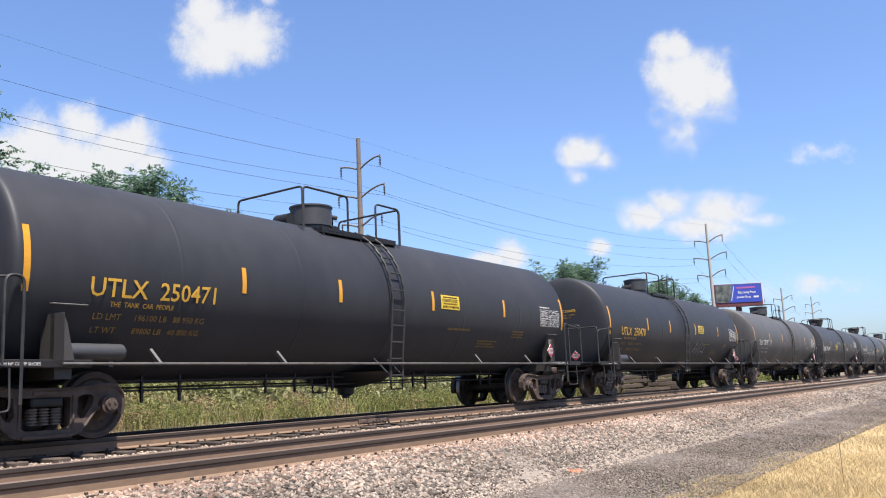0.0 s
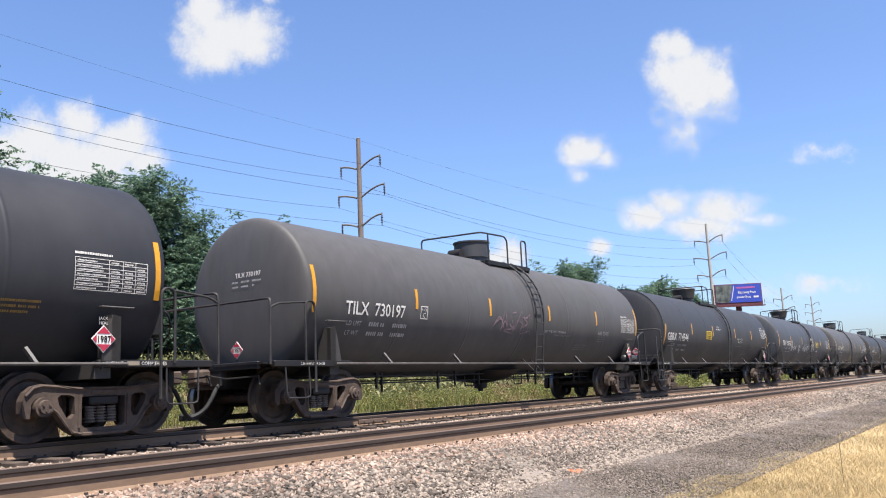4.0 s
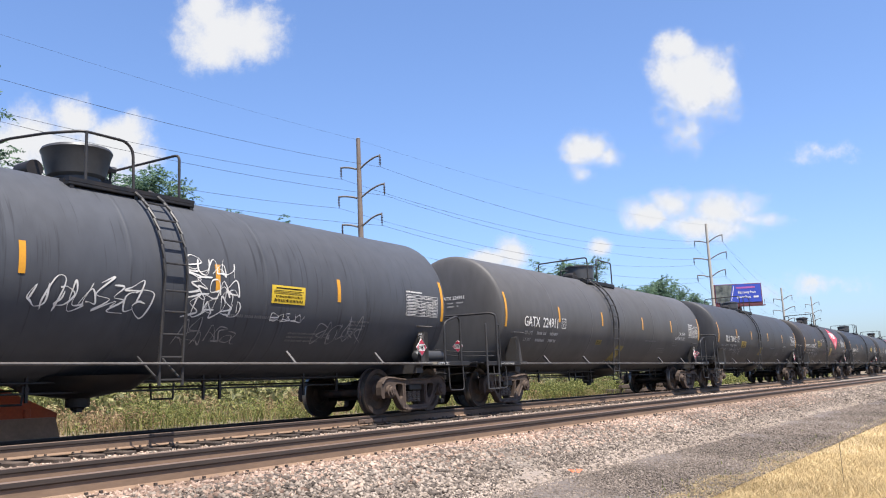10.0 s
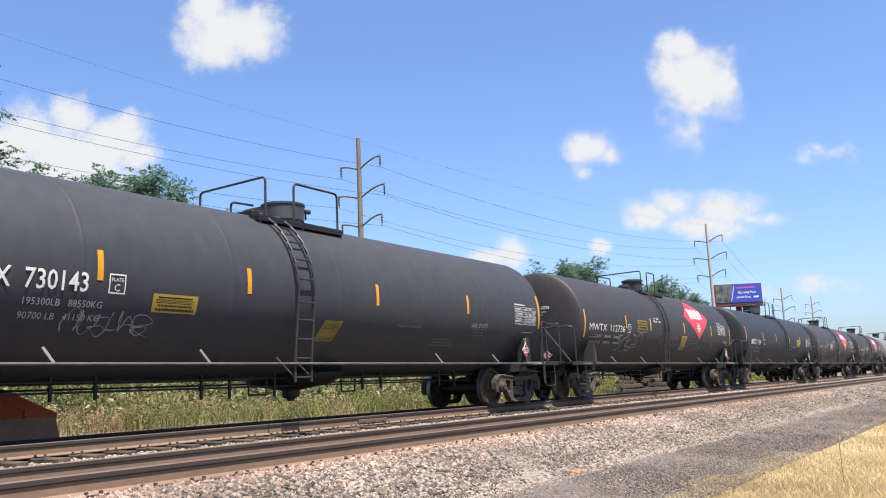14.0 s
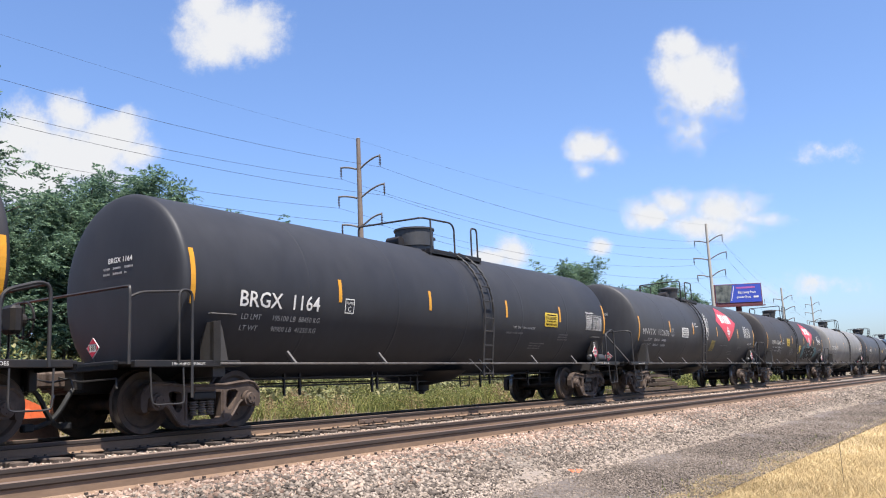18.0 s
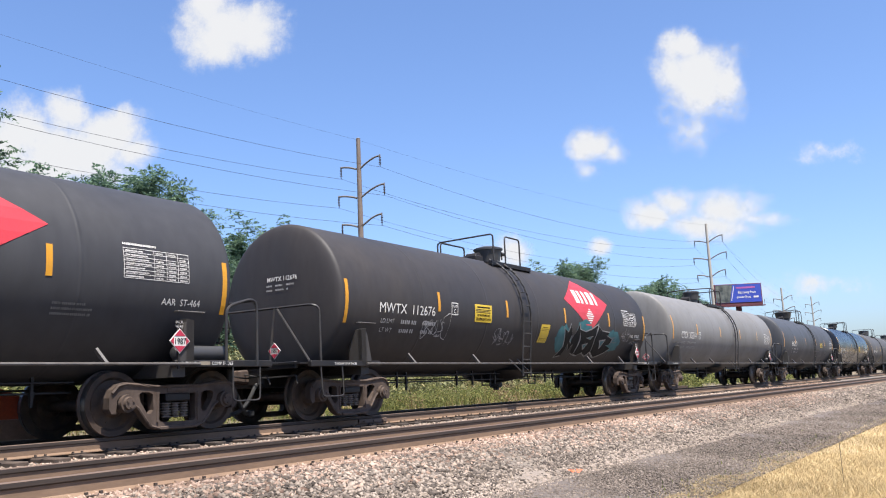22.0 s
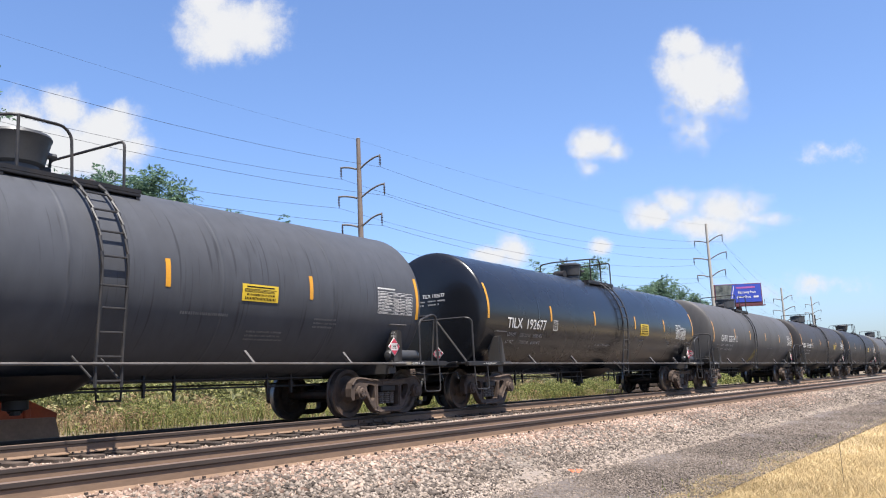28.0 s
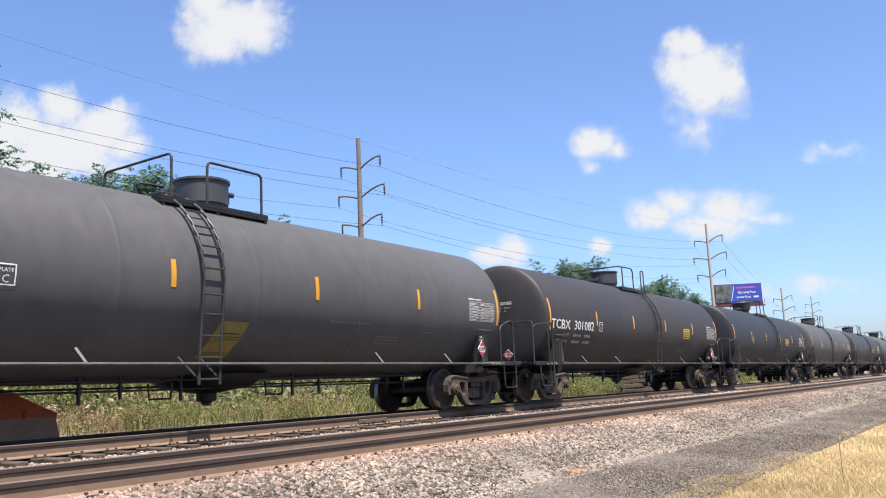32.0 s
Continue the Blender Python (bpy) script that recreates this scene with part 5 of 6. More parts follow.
def manway(car, x, style):
    top = ZC + R
    if style == "bowl":
        prof = [(top - 0.1, 0.36), (top + 0.08, 0.36), (top + 0.12, 0.42), (top + 0.46, 0.5), (top + 0.5, 0.52), (top + 0.54, 0.5), (top + 0.56, 0.2)]
    elif style in ("cup", "arch"):
        prof = [(top - 0.1, 0.26), (top + 0.1, 0.26), (top + 0.14, 0.3), (top + 0.42, 0.34), (top + 0.44, 0.37), (top + 0.48, 0.37), (top + 0.5, 0.25)]
    elif style == "loop":
        prof = [(top - 0.1, 0.42), (top + 0.05, 0.42), (top + 0.06, 0.46), (top + 0.44, 0.46), (top + 0.45, 0.49), (top + 0.49, 0.49), (top + 0.5, 0.3)]
    elif style == "frame":
        prof = [(top - 0.1, 0.38), (top + 0.05, 0.38), (top + 0.06, 0.42), (top + 0.43, 0.42), (top + 0.44, 0.44), (top + 0.47, 0.44), (top + 0.48, 0.3)]
    elif style == "short":
        prof = [(top - 0.1, 0.3), (top + 0.06, 0.31), (top + 0.36, 0.37), (top + 0.37, 0.4), (top + 0.42, 0.4), (top + 0.44, 0.3)]
    else:
        prof = [(top - 0.1, 0.38), (top + 0.05, 0.38), (top + 0.06, 0.41), (top + 0.34, 0.41), (top + 0.35, 0.43), (top + 0.39, 0.43), (top + 0.4, 0.3)]
    lid = prof[-1][0]
    m = part("manway", Shape().lathe(prof, 28, "z", (x, 0, 0)).rod((x + 0.36, -0.2, top + 0.3), (x + 0.52, -0.22, top + 0.3), 0.05), HOUSING, car, "dark round valve housing", smooth=True)
    part("lid", Shape().lathe([(lid - 0.01, 0.34), (lid + 0.03, 0.25), (lid + 0.04, 0.02)], 24, "z", (x, 0, 0)), HOUSING, m, smooth=True)
    part("latch", Shape().pipe([(x + 0.38, -0.14, top + 0.38), (x + 0.48, -0.15, top + 0.34), (x + 0.48, -0.15, top + 0.15)], 0.02, 6), RAILING, m)
    return m


def top_works(car, c, lx, mx, style):
    """Walkway, railings and ladder; lx: the ladder's place, mx: the valve housing's."""
    top = ZC + R
    manway(car, mx, style)
    a, b = min(mx - 0.7, lx - 0.45), max(mx + 0.7, lx + 0.9)
    way = part("walkway", Shape().box(a, -0.91, top - 0.25, b, -0.53, top - 0.2, 0.01), STEEL, car)
    for y in (-0.86, -0.72, -0.58, 0.6, 0.75):
        part("grating_bar", Shape().box(a, y - 0.05, top - 0.2, b, y + 0.05, top - 0.14), STEEL, way)
    for x in (a + 0.05, (a + b) / 2, b - 0.05):
        part("bearer", Shape().box(x - 0.03, -0.9, top - 0.3, x + 0.03, 0.85, top - 0.2), STEEL, way)
    r, w = 0.022, 0.85
    z0, z1 = 3.53, 4.32

    def cross(x, far=None):
        """A rail across the car at x, with a post at each side."""
        far = x if far is None else far
        return [(far, w, z0), (far, w, z1 - 0.02), (x, -w, z1), (x, -w, z0)]

    def along(x, q):
        """A rail along the near side, with a post at each end."""
        return [(x, -w, z0), (x, -w, z1), (q, -w, z1), (q, -w, z0)]
    if style == "frame":
        rails = [cross(lx - 1.91), along(lx - 1.89, lx - 0.6), cross(lx + 1.13), along(lx + 0.3, lx + 1.11)]
    elif style == "arch":
        rails = [[(lx - 0.85, w, z0), (lx - 0.85, w, 4.28), (lx - 0.95, 0.3, 4.3), (lx - 0.66, -w, 4.3), (lx - 0.12, -w, z1 + 0.02), (lx + 0.04, -w, z1 - 0.06), (lx + 0.06, -w, z0)],
                 [(lx - 0.75, -w, 4.28), (lx - 0.75, -w, z0)], cross(lx + 0.86)]
    elif style in ("bowl", "cup"):
        rails = [[(lx - 1.65, w, z0), (lx - 1.65, w, 4.26), (lx - 1.55, 0.2, 4.3), (lx - 1.35, -0.45, 4.3), (lx - 1.05, -w, z1), (lx - 0.35, -w, z1), (lx - 0.22, -w, z1 - 0.12), (lx - 0.2, -w, z0)],
                 [(lx - 1.0, -w, z1), (lx - 1.0, -w, z0)], cross(lx + 0.64, lx + 0.5)]
    elif style == "short":
        rails = [cross(lx - 0.24), along(lx + 0.37, lx + 1.17), [(lx - 0.1, w, z0), (lx - 0.1, w, z1), (lx + 1.1, w, z1), (lx + 1.1, w, z0)]]
    elif lx > mx:
        rails = [[(lx - 1.7, w, z0), (lx - 1.7, w, 4.28), (lx - 1.55, -w, 4.28), (lx - 0.35, -w, z1), (lx - 0.21, -w, z1 - 0.1), (lx - 0.21, -w, z0)], [(lx - 1.2, -w, z1 - 0.02), (lx - 1.2, -w, z0)],
                 along(lx + 0.56, lx + 0.84)]
    else:
        rails = [cross(lx - 0.22), along(lx + 0.5, lx + 1.72), [(lx - 0.15, 0.1, z0 + 0.1), (lx - 0.15, 0.1, 4.02), (lx + 0.4, 0.1, 4.04)]]
    for pts in rails:
        part("handrail", Shape().bar(pts, r, 8), RAILING, car, smooth=True)
    part("valve_box", Shape().box(lx - 0.5 if lx > mx else mx - 1.0, -0.2, top - 0.05, lx - 0.1 if lx > mx else mx - 0.62, 0.25, top + 0.14, 0.02), STEEL, car, smooth=True)
    part("valve", Shape().rod((mx - 0.75, -0.15, top + 0.1), (mx - 0.75, 0.2, top + 0.1), 0.13, 14), STEEL, car, smooth=True)
    # the ladder follows the flank down to the sill and hangs below it
    lift, stiles = 0.09, []
    angles = [math.radians(q) for q in range(64, -1, -8)]
    for sx in (-0.2, 0.2):
        pts = [(lx + sx, -(R + lift) * math.cos(q), ZC + (R + lift) * math.sin(q)) for q in angles]
        pts += [(lx + sx, -(R + lift) + 0.03, 1.7), (lx + sx, -1.475, 1.05), (lx + sx, -1.475, 0.68)]
        stiles.append(pts)
    lad = Shape()
    for pts in stiles:
        lad.pipe(pts, 0.025, 6)
    ladder = part("ladder", lad, RAILING, car, smooth=True)
    if "rung" not in STOCK:
        STOCK["rung"] = Shape().rod((-0.22, 0, 0), (0.22, 0, 0), 0.016, 6).data("rung", RAILING)
    places = [((R + lift) * math.cos(math.radians(q)), ZC + (R + lift) * math.sin(math.radians(q))) for q in (58, 45, 32, 19, 6)]
    places += [(R + lift - 0.012, 2.02), (R + lift - 0.03, 1.72), (1.512, 1.4), (1.477, 1.08), (1.475, 0.76)]
    for y, z in places:
        part("rung", STOCK["rung"], None, ladder, at=(lx, -y, z))
    for sx in (-0.2, 0.2):
        part("ladder_stay", Shape().rod((lx + sx - 0.16, -1.2, 1.1), (lx + sx, -1.475, 0.75), 0.016, 6), RAILING, ladder)


def end_gear(car, half, side, railing, reservoir, rng):
    """What stands at one end of the car; side -1: the leading end."""
    def flip(ob):
        if side < 0:
            ob.scale = (-1, 1, 1)
        return ob
    x = side * (half + 0.62)
    flip(part("end_deck", STOCK["deck"], None, car, at=(x, 0, 0)))
    flip(part("draft_sill", STOCK["draft_sill"], None, car, at=(x, 0, 0)))
    flip(part("coupler", STOCK["coupler"], None, car, at=(x + side * 0.52, 0, 0)))
    flip(part("air_hose", STOCK["hose"], None, car, at=(x, 0, 0)))
    flip(part("uncoupling_lever", STOCK["lever"], None, car, at=(x, 0, 0)))
    flip(part("sill_step", STOCK["step"], None, car, at=(x, 0, 0)))
    rail = {"tall": "tall_rail", "slant": "slant_rail", "corner": "corner_rail" if side < 0 else "rear_rail"}[railing]
    flip(part("end_railing", STOCK[rail], None, car, at=(x + (0.13 if rail == "slant_rail" else 0.0), 0, 0)))
    flip(part("saddle", STOCK["saddle"], None, car, at=(side * (half - (0.58 if side < 0 else 0.8)), 0, 0)))
    if reservoir:
        part("air_reservoir", STOCK["reservoir"], None, car, "dark steel air reservoir", at=(side * half + (-0.33 if side > 0 else 1.05), -1.3, 1.15))
    if side > 0:
        brake = part("hand_brake", STOCK["wheel_ring"], None, car, at=(x + 0.52, -0.1, 1.66))
        brake.scale = (-1, 1, 1)
    gx = side * (half - 0.62)
    rail = Shape().pipe([(gx - 0.25, -1.38, 1.75), (gx - 0.25, -1.46, 1.75), (gx + 0.25, -1.46, 1.75), (gx + 0.25, -1.38, 1.75)], 0.011, 6)
    part("grab_iron", rail, GREY_STEEL, car, "thin pale grab iron")
    for k, body in enumerate(("HERE", "JACK") if side > 0 else ()):
        vs, fs = letters(body, 0.06)
        part("stencil", sheet("stencil", [(half - 0.87 + a, -1.503, 1.5 + 0.065 * k + b) for a, b in vs], fs, DULL_WHITE), None, car)
    px, py = (half - 1.0, -1.52) if side > 0 else (-half - 1.17, -0.8)
    pz = 1.31 if side > 0 else 1.42 if railing == "corner" else 1.24
    pl = part("placard", STOCK["placard"], None, car, "red diamond hazard placard", at=(px + (0.12 if side > 0 else 0.0), py, pz))
    if side < 0:
        pl.rotation_euler = (0, 0, radians(-90))
        pl.scale = (0.8, 0.8, 0.8)
    part("placard_field", STOCK["placard_red"], None, pl)
    part("placard_number", STOCK["placard_text"], None, pl)
    part("placard_holder", STOCK["holder"], None, pl)
    tx = half - 0.36 if side > 0 else -half - 0.09
    size = 0.07 if side > 0 else 0.055
    for body, dx in ((("2 INCH HF", -0.36), ("COMP SHOES", 0.3)) if side > 0 else (("2 INCH HF COMP SHOES", 0.0),)):
        vs, fs = letters(body, size)
        part("stencil", sheet("stencil", [(tx + dx + a, -1.506, 0.968 + b) for a, b in vs], fs, WHITE), None, car)
    if side > 0:
        part("label_plate", sheet("label_plate", [(tx - 0.14, -1.505, 0.965), (tx + 0.06, -1.505, 0.965), (tx + 0.06, -1.505, 1.02), (tx - 0.14, -1.505, 1.02)], [(0, 1, 2, 3)], OLD_LABEL), None, car)


def underbody(car, half, lx, rng):
    for y, z in ((-0.55, 0.78), (-0.5, 0.64), (0.35, 0.7)):
        part("brake_rod", Shape().rod((-half + 1.9, y, z), (half - 1.9, y, z), 0.016, 6), STEEL, car)
    for x in (-5.0, -4.5, -2.4, -2.0, -0.9, 1.9, 2.4, 4.6, 5.2):
        part("hanger", STOCK["hanger"], None, car, at=(x + rng.uniform(-0.2, 0.2), -0.52, 0.0 if rng.random() < 0.5 else 0.06))
    for x in (-1.15, 1.3):
        part("pipe_guard", STOCK["guard"], None, car, at=(x, -0.5, 0))
    out = part("bottom_outlet", STOCK["outlet"], None, car, at=(0.2, 0, 0))
    part("outlet_valve", STOCK["valve_pipe"], None, out)
    part("side_rail", Shape().rod((-half + 0.5, -1.52, 0.985), (half - 0.5, -1.52, 0.985), 0.02, 8), GREY_STEEL, car, "thin grey side rail", smooth=True)
    part("far_side_rail", Shape().rod((-half + 0.5, 1.52, 0.985), (half - 0.5, 1.52, 0.985), 0.02, 8), GREY_STEEL, car, smooth=True)
    for x in (-5.6, -3.1, 3.2, 5.6):
        b = part("brace", STOCK["brace"], None, car, at=(x, -1.5, 0.98))
        b.rotation_euler = (radians(-32), radians(-20), 0)


def yellow_sign(car, x, z, w, h, material, skew=0.0):
    s = part("warning_sign", patch(x, x + w, z, z + h, material, 0.008, "warning_sign", skew), None, car, "yellow warning sign with dark print")
    rng = random.Random(5)
    rows = [(w * 0.12, h * 0.82, w * 0.76, h * 0.07), (w * 0.06, h * 0.7, w * 0.88, h * 0.03), (w * 0.06, h * 0.62, w * 0.8, h * 0.03), (w * 0.06, h * 0.54, w * 0.84, h * 0.03), ] + glyphs(rng, w * 0.12, h * 0.34, w * 0.76, h * 0.12) + glyphs(rng, w * 0.08, h * 0.1, w * 0.84, h * 0.16)
    rows = [(dx + skew * dz / h, dz, ww, hh) for dx, dz, ww, hh in rows]
    if skew:
        rows = [(w * 0.2, h * 0.88, w * 0.6, h * 0.03)] + [(w * 0.08, h * q, w * 0.84, h * 0.014) for q in (0.78, 0.7, 0.24, 0.17, 0.1)]
        rows = [(dx + skew * dz / h, dz, ww, hh) for dx, dz, ww, hh in rows]
    part("print", bars(x, z, rows, INK, 0.011), None, s)


def filled(pts, n=16):
    """A polygon of (x, height) cut into level slices, so that it bends with the flank."""
    lo, hi = min(p[1] for p in pts), max(p[1] for p in pts)
    vs, fs = [], []

    def cuts(z):
        xs = []
        for (x0, z0), (x1, z1) in zip(pts, pts[1:] + pts[:1]):
            if (z0 > z) != (z1 > z):
                xs.append(x0 + (x1 - x0) * (z - z0) / (z1 - z0))
        return sorted(xs)
    for i in range(n):
        a, b = lo + (hi - lo) * i / n, lo + (hi - lo) * (i + 1) / n
        m = cuts((a + b) / 2)
        p, q = cuts(a + (b - a) * 0.02), cuts(b - (b - a) * 0.02)
        if not len(m) == len(p) == len(q):
            p = q = m
        for k in range(0, len(m) - 1, 2):
            c = len(vs)
            vs += [(p[k], a), (p[k + 1], a), (q[k + 1], b), (q[k], b)]
            fs.append((c, c + 1, c + 2, c + 3))
    return vs, fs


BOLD = [[(0.0, 0.0), (0.05, 0.35), (0.0, 0.85), (0.07, 0.74), (0.11, 0.97), (0.16, 0.6), (0.2, 0.74), (0.27, 0.99), (0.3, 0.6), (0.3, 0.08), (0.23, 0.16), (0.21, 0.45), (0.16, 0.22), (0.11, 0.44), (0.09, 0.06)],
        [(0.31, 0.1), (0.33, 0.6), (0.27, 0.86), (0.4, 0.79), (0.52, 0.88), (0.64, 1.02), (0.6, 0.6), (0.61, 0.2), (0.55, 0.04), (0.46, 0.16), (0.38, 0.06)],
        [(0.62, 0.2), (0.61, 0.6), (0.66, 0.98), (0.74, 0.84), (0.9, 0.82), (0.85, 0.72), (0.98, 0.62), (0.95, 0.46), (0.87, 0.42), (1.0, 0.34), (0.9, 0.16), (0.75, 0.0)]]
COUNTERS = [[(0.38, 0.42), (0.49, 0.48), (0.44, 0.24)], [(0.42, 0.62), (0.56, 0.7), (0.52, 0.58)], [(0.7, 0.58), (0.84, 0.62), (0.76, 0.3)], [(0.12, 0.5), (0.16, 0.44), (0.14, 0.7)]]


def bold_piece(car, x, z, w, h):
    """A big black spray-painted piece with pale edges on teal clouds."""
    rng = random.Random(8)
    for cx, cz, rx, rz in ((0.0, 0.55, 0.14, 0.4), (0.38, 0.85, 0.15, 0.3), (1.0, 0.55, 0.17, 0.36)):
        pts = []
        for i in range(26):
            a, k = i * math.tau / 26, rng.uniform(0.86, 1.1)
            pts.append((w * (cx + rx * k * math.cos(a)), h * (cz + rz * k * math.sin(a))))
        part("spray_cloud", on_tank(*filled(pts, 22), x, z, TEAL, 0.007), None, car, "teal spray paint")
    for poly in BOLD:
        cx, cz = sum(p[0] for p in poly) / len(poly), sum(p[1] for p in poly) / len(poly)
        edge = [(w * (cx + (a - cx) * 1.1), h * (cz + (b - cz) * 1.1)) for a, b in poly]
        part("spray_edge", on_tank(*filled(edge, 30), x, z, SPRAY_WHITE, 0.010), None, car, "pale spray-painted outline")
    for poly in BOLD:
        part("spray_letter", on_tank(*filled([(w * a, h * b) for a, b in poly], 30), x, z, INK, 0.014), None, car, "black spray-painted shape")
    for poly in COUNTERS:
        cx, cz = sum(p[0] for p in poly) / 3, sum(p[1] for p in poly) / 3
        part("spray_counter", on_tank(*filled([(w * a, h * b) for a, b in poly], 8), x, z, SPRAY_WHITE, 0.018), None, car, "pale spray-painted gap")
        part("spray_cloud", on_tank(*filled([(w * (cx + (a - cx) * 0.6), h * (cz + (b - cz) * 0.6)) for a, b in poly], 6), x, z, TEAL, 0.021), None, car)


def diamond(car, x, z, w, h):
    """The big red lozenge with its white plain mark."""
    vs, fs = [], []
    n = 10
    for i in range(n + 1):
        f = i / n
        half_w = w / 2 * (1 - abs(2 * f - 1))
        vs += [(-half_w, h * f), (half_w, h * f)]
        if i:
            m = len(vs)
            fs.append((m - 4, m - 3, m - 1, m - 2))
    s = part("red_emblem", on_tank(vs, fs, x, z, RED, 0.008, "red_emblem"), None, car, "large red diamond emblem with white shapes")
    rows = []
    bw, b0, bh = w * 0.05, h * 0.46, h * 0.25
    for x0, k in ((-0.25, 1.7), (-0.13, 1.0), (-0.03, 1.0), (0.07, 1.7), (0.2, 1.0)):
        rows.append((w * x0, b0, bw * k, bh))
    rows += [(-w * q, h * zz, w * 2 * q, h * 0.02) for q, zz in ((0.018, 0.13), (0.042, 0.167), (0.066, 0.204), (0.085, 0.241), (0.066, 0.278), (0.042, 0.315), (0.018, 0.352))]
    for row in rows:
        part("mark", bars(x, z, [row], WHITE, 0.012, "mark"), None, s)


def tank_car(front, rear, paint="black", mark="", mark_at=(0.9, 2.85), mark_z=1.97, mark_h=0.25, ink=None, strips=None, ladder=8.4, man=7.85, style="loop", rim=False, railing=("tall", "tall"),
             reservoir="rear", signs=(), emblem=0, tags=(), plate_c=True, plate_at=(0.14, 0.0), label="", extra=(), low=0.0, panel=True, head_mark=True, shown=True, load=None, bold=0, ends=(1.88, 2.72), lean=0.0, panel_at=(-1.3, 1.95)):
    """One tank car. Places along it are metres behind its leading yellow strip."""
    half, mid = (rear - front) / 2, (front + rear) / 2
    rng = random.Random(int(mid * 10) % 9973)
    ink = ink or WHITE
    dim = FAINT if ink is WHITE else DULL_YELLOW if ink is STENCIL_YELLOW else FAINT
    faint = {WHITE: DULL_WHITE, STENCIL_YELLOW: DULL_YELLOW}.get(ink, ink)
    car = thing("tank_car", label or "black railway tank car with yellow reflective strips", "tank car", (mid, YC, 0), group="freight train")
    car["front"] = front
    part("tank", tank_data(half, paint, rim), None, car)
    o = -half
    strips = strips or [0, 3.1, 6.1, 9.2, 12.3, 2 * half]
    for i, sx in enumerate(strips):
        last = i in (0, len(strips) - 1)
        z0, z1 = ends if last else (2.09, 2.5)
        part("reflective_strip", patch(o + sx - 0.045, o + sx + 0.045, z0, z1, YELLOW, skew=lean if last else 0.0), None, car)
    if shown:
        if mark:
            vs, fs = letters(mark.replace(" ", "  "), 1.0, 0.0 if "M" in mark else 0.01)
            w = max(v[0] for v in vs) - min(v[0] for v in vs)
            hgt = max(v[1] for v in vs)
            kx, kz = (mark_at[1] - mark_at[0]) / w, mark_h / hgt
            part("car_number", on_tank([(a * kx, b * kz) for a, b in vs], fs, o + sum(mark_at) / 2, mark_z, ink, 0.014), None, car)
            for k, body in enumerate(("LD LMT", "LT WT")):
                vs, fs = letters(body, 0.13)
                part("stencil", on_tank(vs, fs, o + max(mark_at[0], 0.75) + 0.3, mark_z - low - 0.2 - 0.17 * k, faint, 0.01), None, car)
                if load:
                    vs, fs = letters(load[k], 0.13)
                    part("stencil", on_tank(vs, fs, o + max(mark_at[0], 0.75) + 1.35, mark_z - low - 0.2 - 0.17 * k, faint, 0.01), None, car)
                else:
                    rows = [g for dx, w in ((0, 0.3), (0.36, 0.13), (0.75, 0.26), (1.05, 0.13)) for g in glyphs(rng, dx, 0, w, 0.085)]
                    part("small_print", bars(o + max(mark_at[0], 0.75) + 0.75, mark_z - low - 0.2 - 0.17 * k, rows, DULL_WHITE if ink is WHITE else ink), None, car)
        if plate_c:
            x = o + max(mark_at[1], strips[1]) + plate_at[0]
            z, w, h = mark_z + plate_at[1], 0.26, 0.25
            box = part("plate_box", bars(x, z, [(0, 0, w, 0.018), (0, h, w, 0.018), (0, 0, 0.018, h), (w - 0.018, 0, 0.018, h + 0.018)], ink, name="plate_box"), None, car)
            for body, size, dz in (("PLATE", 0.07, 0.165), ("C", 0.14, 0.035)):
                vs, fs = letters(body, size)
                part("stencil", on_tank(vs, fs, x + w / 2, z + dz, ink, 0.009), None, box)
        if panel:
            part("test_panel", bars(o + 2 * half + panel_at[0], panel_at[1], grid_panel(0, 0, 1.12, 0.42), WHITE, name="test_panel"), None, car, "white ruled test panel")
        for body, x, z, size, m in extra:
            vs, fs = letters(body.replace(" ", "  "), size, 0.0, 0.92)
            part("stencil", on_tank(vs, fs, o + x, z, m, 0.01), None, car)
        for x, z, w, rows, hgt in ((9.6, 1.72, 1.2, 1, 0.05), (11.0, 1.5, 0.9, 3, 0.035), (12.5, 1.75, 0.6, 3, 0.035)):
            part("small_print", bars(o + x, z, words(rng, w, rows, hgt, hgt * 2), dim), None, car)
        if head_mark and mark:
            vs, fs = letters(mark, 0.12, 0.002)
            end = half + 0.09

            def on_head(a, b, z):
                y, zz = a - 0.15, z + b
                r = math.hypot(y, zz - ZC) / R
                depth, power = (0.2, 2.2) if not rim else (0.16, 2.0)
                q = math.acos(min(1, max(0, r ** (power / 2))))
                d = depth * math.sin(q) ** (2 / power)
                return (-end - d - 0.012, y, zz)
            part("head_number", sheet("head_number", [on_head(-a, b, 2.62) for a, b in vs], fs, ink), None, car)
            rows = []
            for k in range(2):
                for dx, w in ((0, 0.16), (0.24, 0.22), (0.52, 0.2 if k == 0 else 0.04)):
                    rows += glyphs(rng, dx - 0.4, 2.52 - 0.085 * k, w * rng.uniform(0.8, 1.0), 0.036)
            vs2, fs2 = [], []
            for dx, z, w, h in rows:
                n = len(vs2)
                vs2 += [on_head(-(dx), 0, z), on_head(-(dx + w), 0, z), on_head(-(dx + w), h, z), on_head(-dx, h, z)]
                fs2.append((n, n + 1, n + 2, n + 3))
            part("small_print", sheet("small_print", vs2, fs2, faint), None, car)
        for x, z, w, h, m, skew in signs:
            yellow_sign(car, o + x, z, w, h, m, skew)
        if emblem:
            diamond(car, o + emblem, 1.92, 3.05, 1.72)
        if bold:
            bold_piece(car, o + bold, 1.2, 3.5, 1.0)
